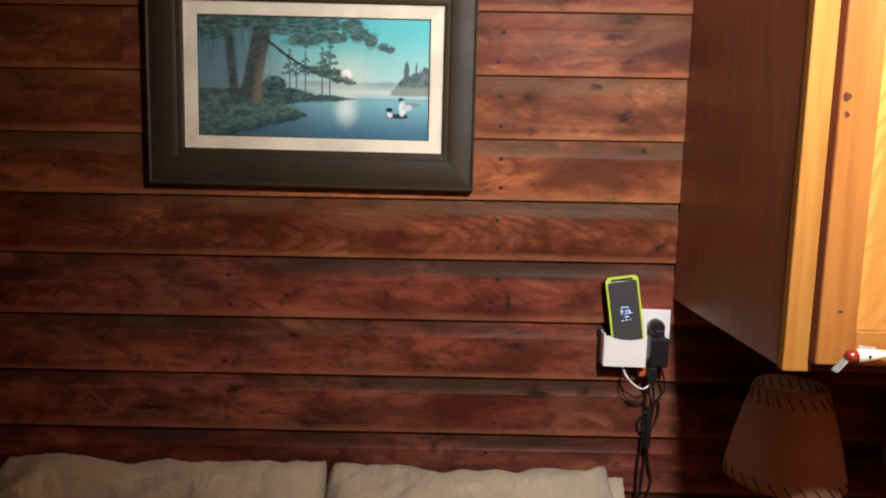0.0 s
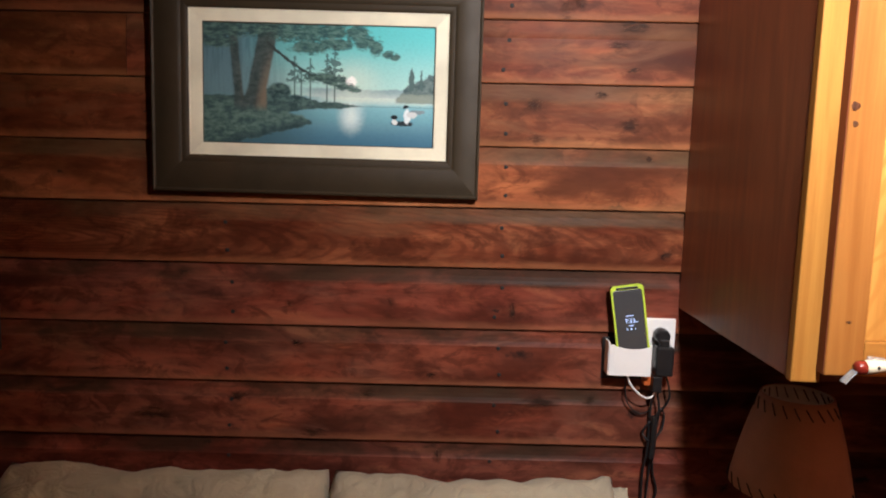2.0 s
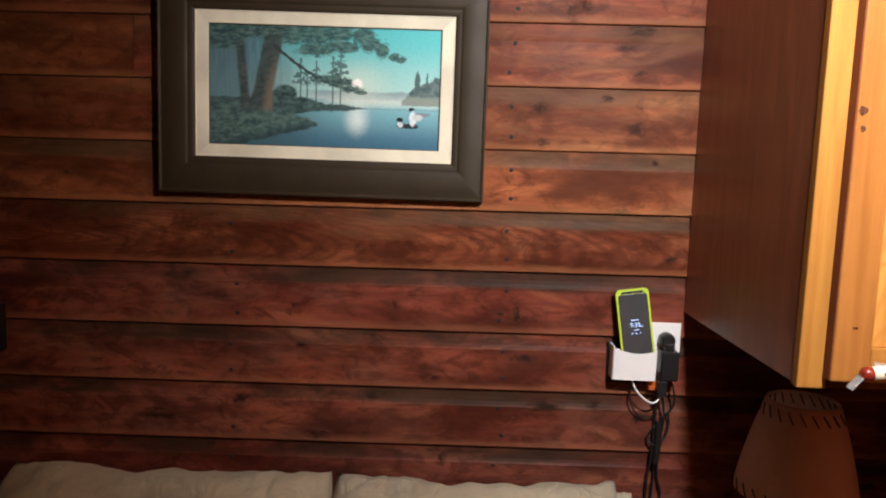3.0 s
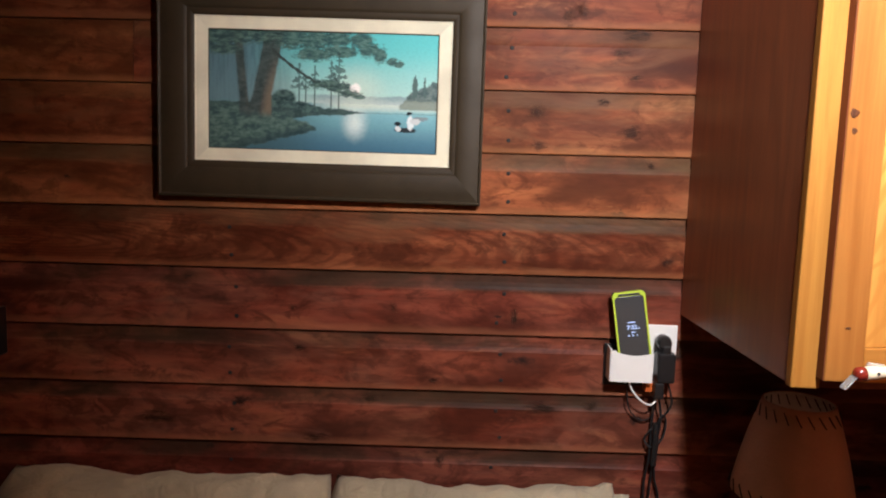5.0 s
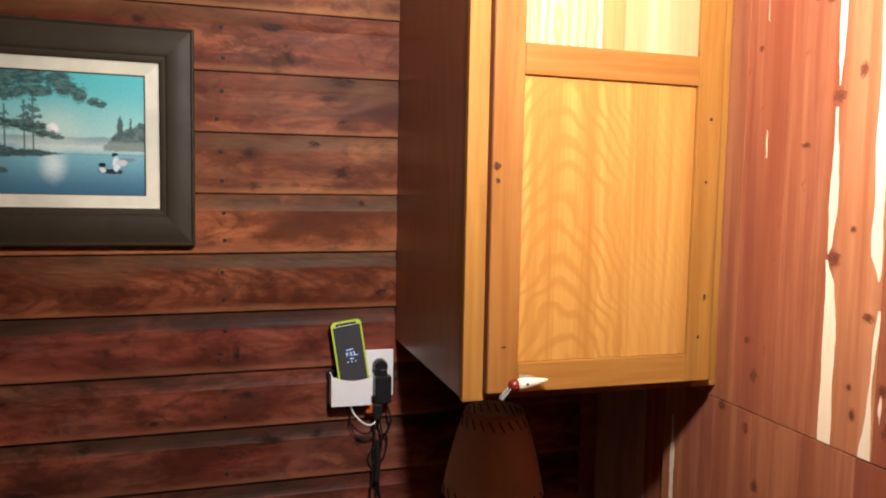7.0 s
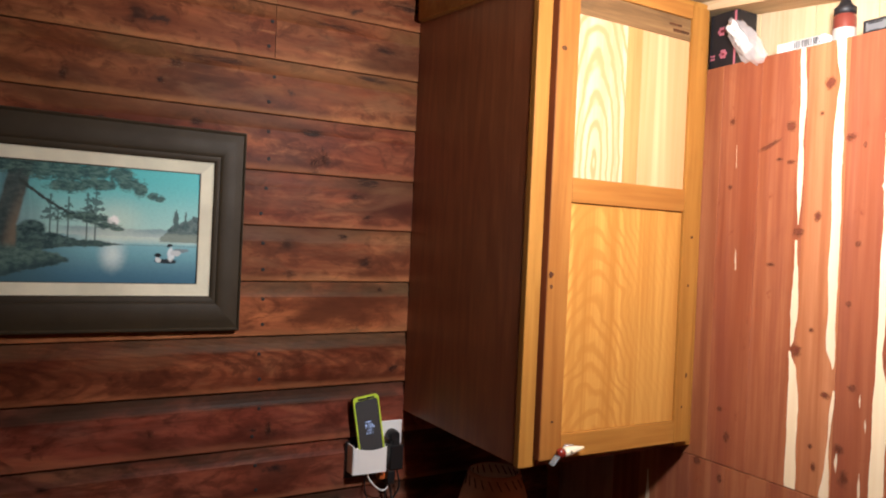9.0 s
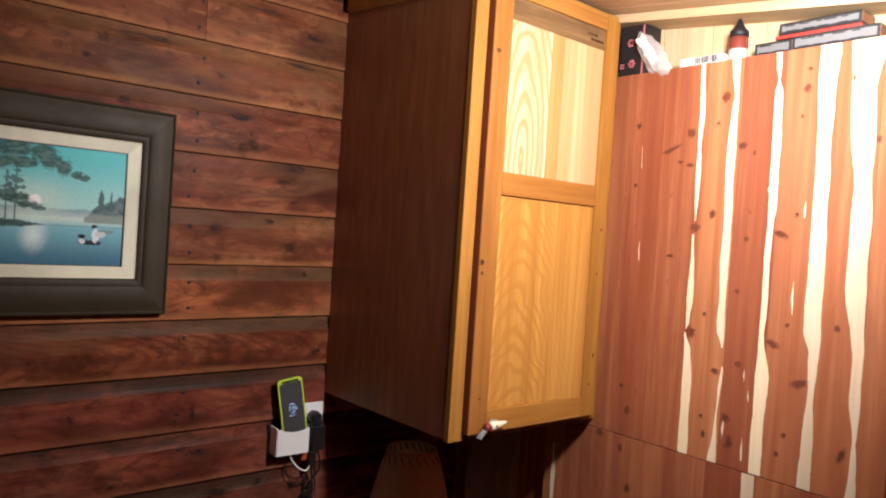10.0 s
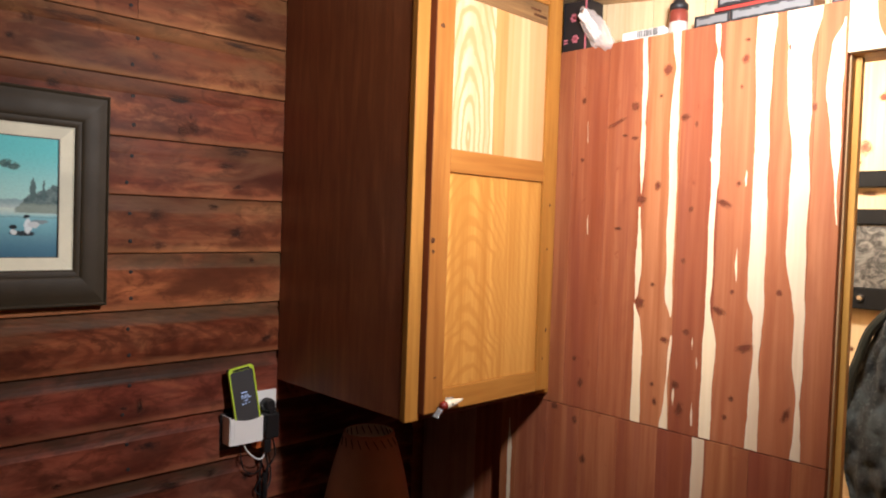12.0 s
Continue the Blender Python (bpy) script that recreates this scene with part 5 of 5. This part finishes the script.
bmesh.ops.create_grid(bm, x_segments=8, y_segments=12, size=1.0)
for v in bm.verts:
    v.co = Vector((0.006 * noise.noise((v.co.x * 2, v.co.y * 2, 4)), 0.013 * v.co.x * (1 + 0.5 * noise.noise((v.co.y * 2, 1, 1))), 0.044 * v.co.y))
bmesh.ops.solidify(bm, geom=list(bm.faces), thickness=0.002)
bmesh.ops.transform(bm, matrix=pose(1.086, 0.962, 2.205, -36, -6, 0), verts=bm.verts)
part("card", bm, WHITE, bag, "folded white card", smooth=True)

tag_box = carton("paper_box", 0.765, 0.878, LZ0, LZ0 + 0.022, 1.110, 1.135, WHITE, "low white paper box with a barcode")
rnd = random.Random(5)
y = 0.836
while y > 0.775:
    w = rnd.uniform(0.001, 0.003)
    part("bar", box(1.1090, 1.1098, y - w, y, LZ0 + 0.004, LZ0 + 0.0205, 0), CARD_BLACK, tag_box)
    y -= w + rnd.uniform(0.0012, 0.003)

bottle = thing("bottle", (1.138, 0.742, LEDGE), "small red bottle with a black nozzle cap", "bottle")
part("flask", lathe([(0.020, 0.0), (0.022, 0.003), (0.022, 0.052), (0.019, 0.060), (0.011, 0.066)], (1.138, 0.742, LZ0), 28), BOTTLE_RED, bottle, smooth=True)
part("label", lathe([(0.0224, 0.003), (0.0224, 0.030)], (1.138, 0.742, LZ0), 28, caps=False), LABEL_PALE, bottle, "pale paper label")
part("cap", lathe([(0.0215, 0.060), (0.0215, 0.074), (0.014, 0.080), (0.007, 0.096), (0.004, 0.104)], (1.138, 0.742, LZ0), 28), CARD_BLACK, bottle, "black nozzle cap", smooth=True)

G = "flat boxes on the ledge"


def printed(ob, x, y0, y1, z0, z1, rows, seed):
    """Unreadable print on a carton's face as plain bars, and a bare brown end."""
    r = random.Random(seed)
    for k in range(rows):
        z = z1 - 0.008 - (z1 - z0 - 0.014) * k / max(rows - 1, 1)
        a = y1 - 0.010 - r.uniform(0, 0.01)
        while a > y0 + 0.03:
            w = r.uniform(0.010, 0.030)
            part("print_bar", box(x - 0.0011, x - 0.0006, a - w, a, z - 0.0012, z + 0.0012, 0), CARD_BLACK, ob)
            a -= w + r.uniform(0.004, 0.02)
    part("end_flap", box(x + 0.002, x + 0.060, y0 - 0.0008, y0 + 0.0001, z0 + 0.002, z1 - 0.002, 0), CARD_TAN, ob, "bare brown card end")


b = carton("flat_box", 0.604, 0.688, LZ0, LZ0 + 0.029, 1.112, 1.176, CARD_BLACK, "flat black box with a grey label", CARD_GREY, "grey label", G)
printed(b, 1.112, 0.604, 0.688, LZ0, LZ0 + 0.029, 2, 1)
b = carton("flat_box", 0.425, 0.600, LZ0, LZ0 + 0.030, 1.106, 1.172, CARD_BLACK, "flat black box under another box", CARD_GREY, "grey label", G)
printed(b, 1.106, 0.425, 0.600, LZ0, LZ0 + 0.030, 2, 2)
carton("flat_box", 0.462, 0.640, LZ0 + 0.0305, LZ0 + 0.0385, 1.110, 1.174, CARD_RED, "thin red box between two black boxes", None, "", G)
b = carton("flat_box", 0.462, 0.632, LZ0 + 0.039, LZ0 + 0.064, 1.108, 1.174, CARD_BLACK, "flat black box with a grey label on top of the stack", CARD_GREY, "grey label", G)
printed(b, 1.108, 0.462, 0.632, LZ0 + 0.039, LZ0 + 0.064, 2, 3)
b = carton("flat_box", 0.235, 0.392, LZ0, LZ0 + 0.040, 1.112, 1.176, CARD_BLACK, "flat black box with a grey printed label", CARD_GREY, "grey label", G)
printed(b, 1.112, 0.235, 0.392, LZ0, LZ0 + 0.040, 3, 4)

# ---- next room ----
for y, z, ry, rz in ((0.584, 1.33, 0.009, 0.009), (0.571, 1.957, 0.019, 0.025), (0.523, 2.111, 0.021, 0.014), (0.589, 1.918, 0.01, 0.014), (0.559, 1.818, 0.034, 0.009)):
    eye = new("knot", knot_sheet)
    eye.parent = wall_far
    eye.location = Vector((EAST - 0.0009, y, z)) - PLACE[wall_far]
    eye.scale = (1, 1.25 * ry, 1.25 * rz)
rack = thing("wall_rack", (2.0, 0.50, 1.463), "black wall rack with a grey marbled panel", "rack")
for z0, z1 in ((1.835, 1.884), (1.722, 1.768), (1.463, 1.527)):
    part("bar", box(1.972, 2.019, 0.22, 0.70, z0, z1, 0.003), RACK_BLACK, rack)
part("marbled_panel", box(1.985, 2.018, 0.22, 0.70, 1.5275, 1.7215, 0.002), MARBLED, rack, "grey marbled panel")
part("bolt", lathe([(0.010, 0.0), (0.012, 0.004), (0.007, 0.012)], (1.972, 0.553, 1.497), 12, pose(0, 0, 0, 0, -90)), STEEL, rack)

jacket = thing("jacket", (1.93, 0.36, 1.45), "blue-grey denim jacket hanging below the rack", "jacket")
bm = bmesh.new()
bmesh.ops.create_grid(bm, x_segments=40, y_segments=60, size=1.0)
for v in bm.verts:
    a, b = v.co.x, v.co.y
    half = 0.108 + 0.092 * min(1.0, (1 - b) * 1.05) - 0.05 * max(0.0, -b - 0.3)
    fold = 0.030 * noise.noise((a * 2.5, b * 1.2, 2)) + 0.022 * noise.noise((a * 6, b * 4, 5)) + 0.010 * noise.noise((a * 15, b * 9, 6))
    v.co = Vector((1.93 - 0.05 * (1 - a * a) + fold, 0.375 + half * a + 0.012 * noise.noise((b * 4, a, 8)), 1.16 + 0.285 * b))
bmesh.ops.solidify(bm, geom=list(bm.faces), thickness=0.012)
part("cloth", bm, JEAN, jacket, smooth=True)
part("strap", tube([(1.925, 0.458, 1.470), (1.915, 0.505, 1.406), (1.915, 0.533, 1.318), (1.915, 0.556, 1.235), (1.915, 0.560, 1.15), (1.92, 0.550, 1.03)], 0.014, 8, 6), STRAP, jacket, "black-green webbing edge")
part("hook", tube([(2.015, 0.36, 1.462), (1.96, 0.36, 1.455), (1.93, 0.36, 1.43)], 0.006), STEEL, jacket)

# dark fitting at the far end of the siding
fitting = thing("wall_box", (-0.995, WALL, 1.085), "small black plastic box fixed to the siding", "wall box")
part("body", box(-1.035, -0.962, WALL - 0.034, WALL - 0.001, 1.085, 1.195, 0.004, 3), BLACK, fitting)
part("cover", box(-1.030, -0.967, WALL - 0.037, WALL - 0.0345, 1.090, 1.190, 0.001), BLACK, fitting)
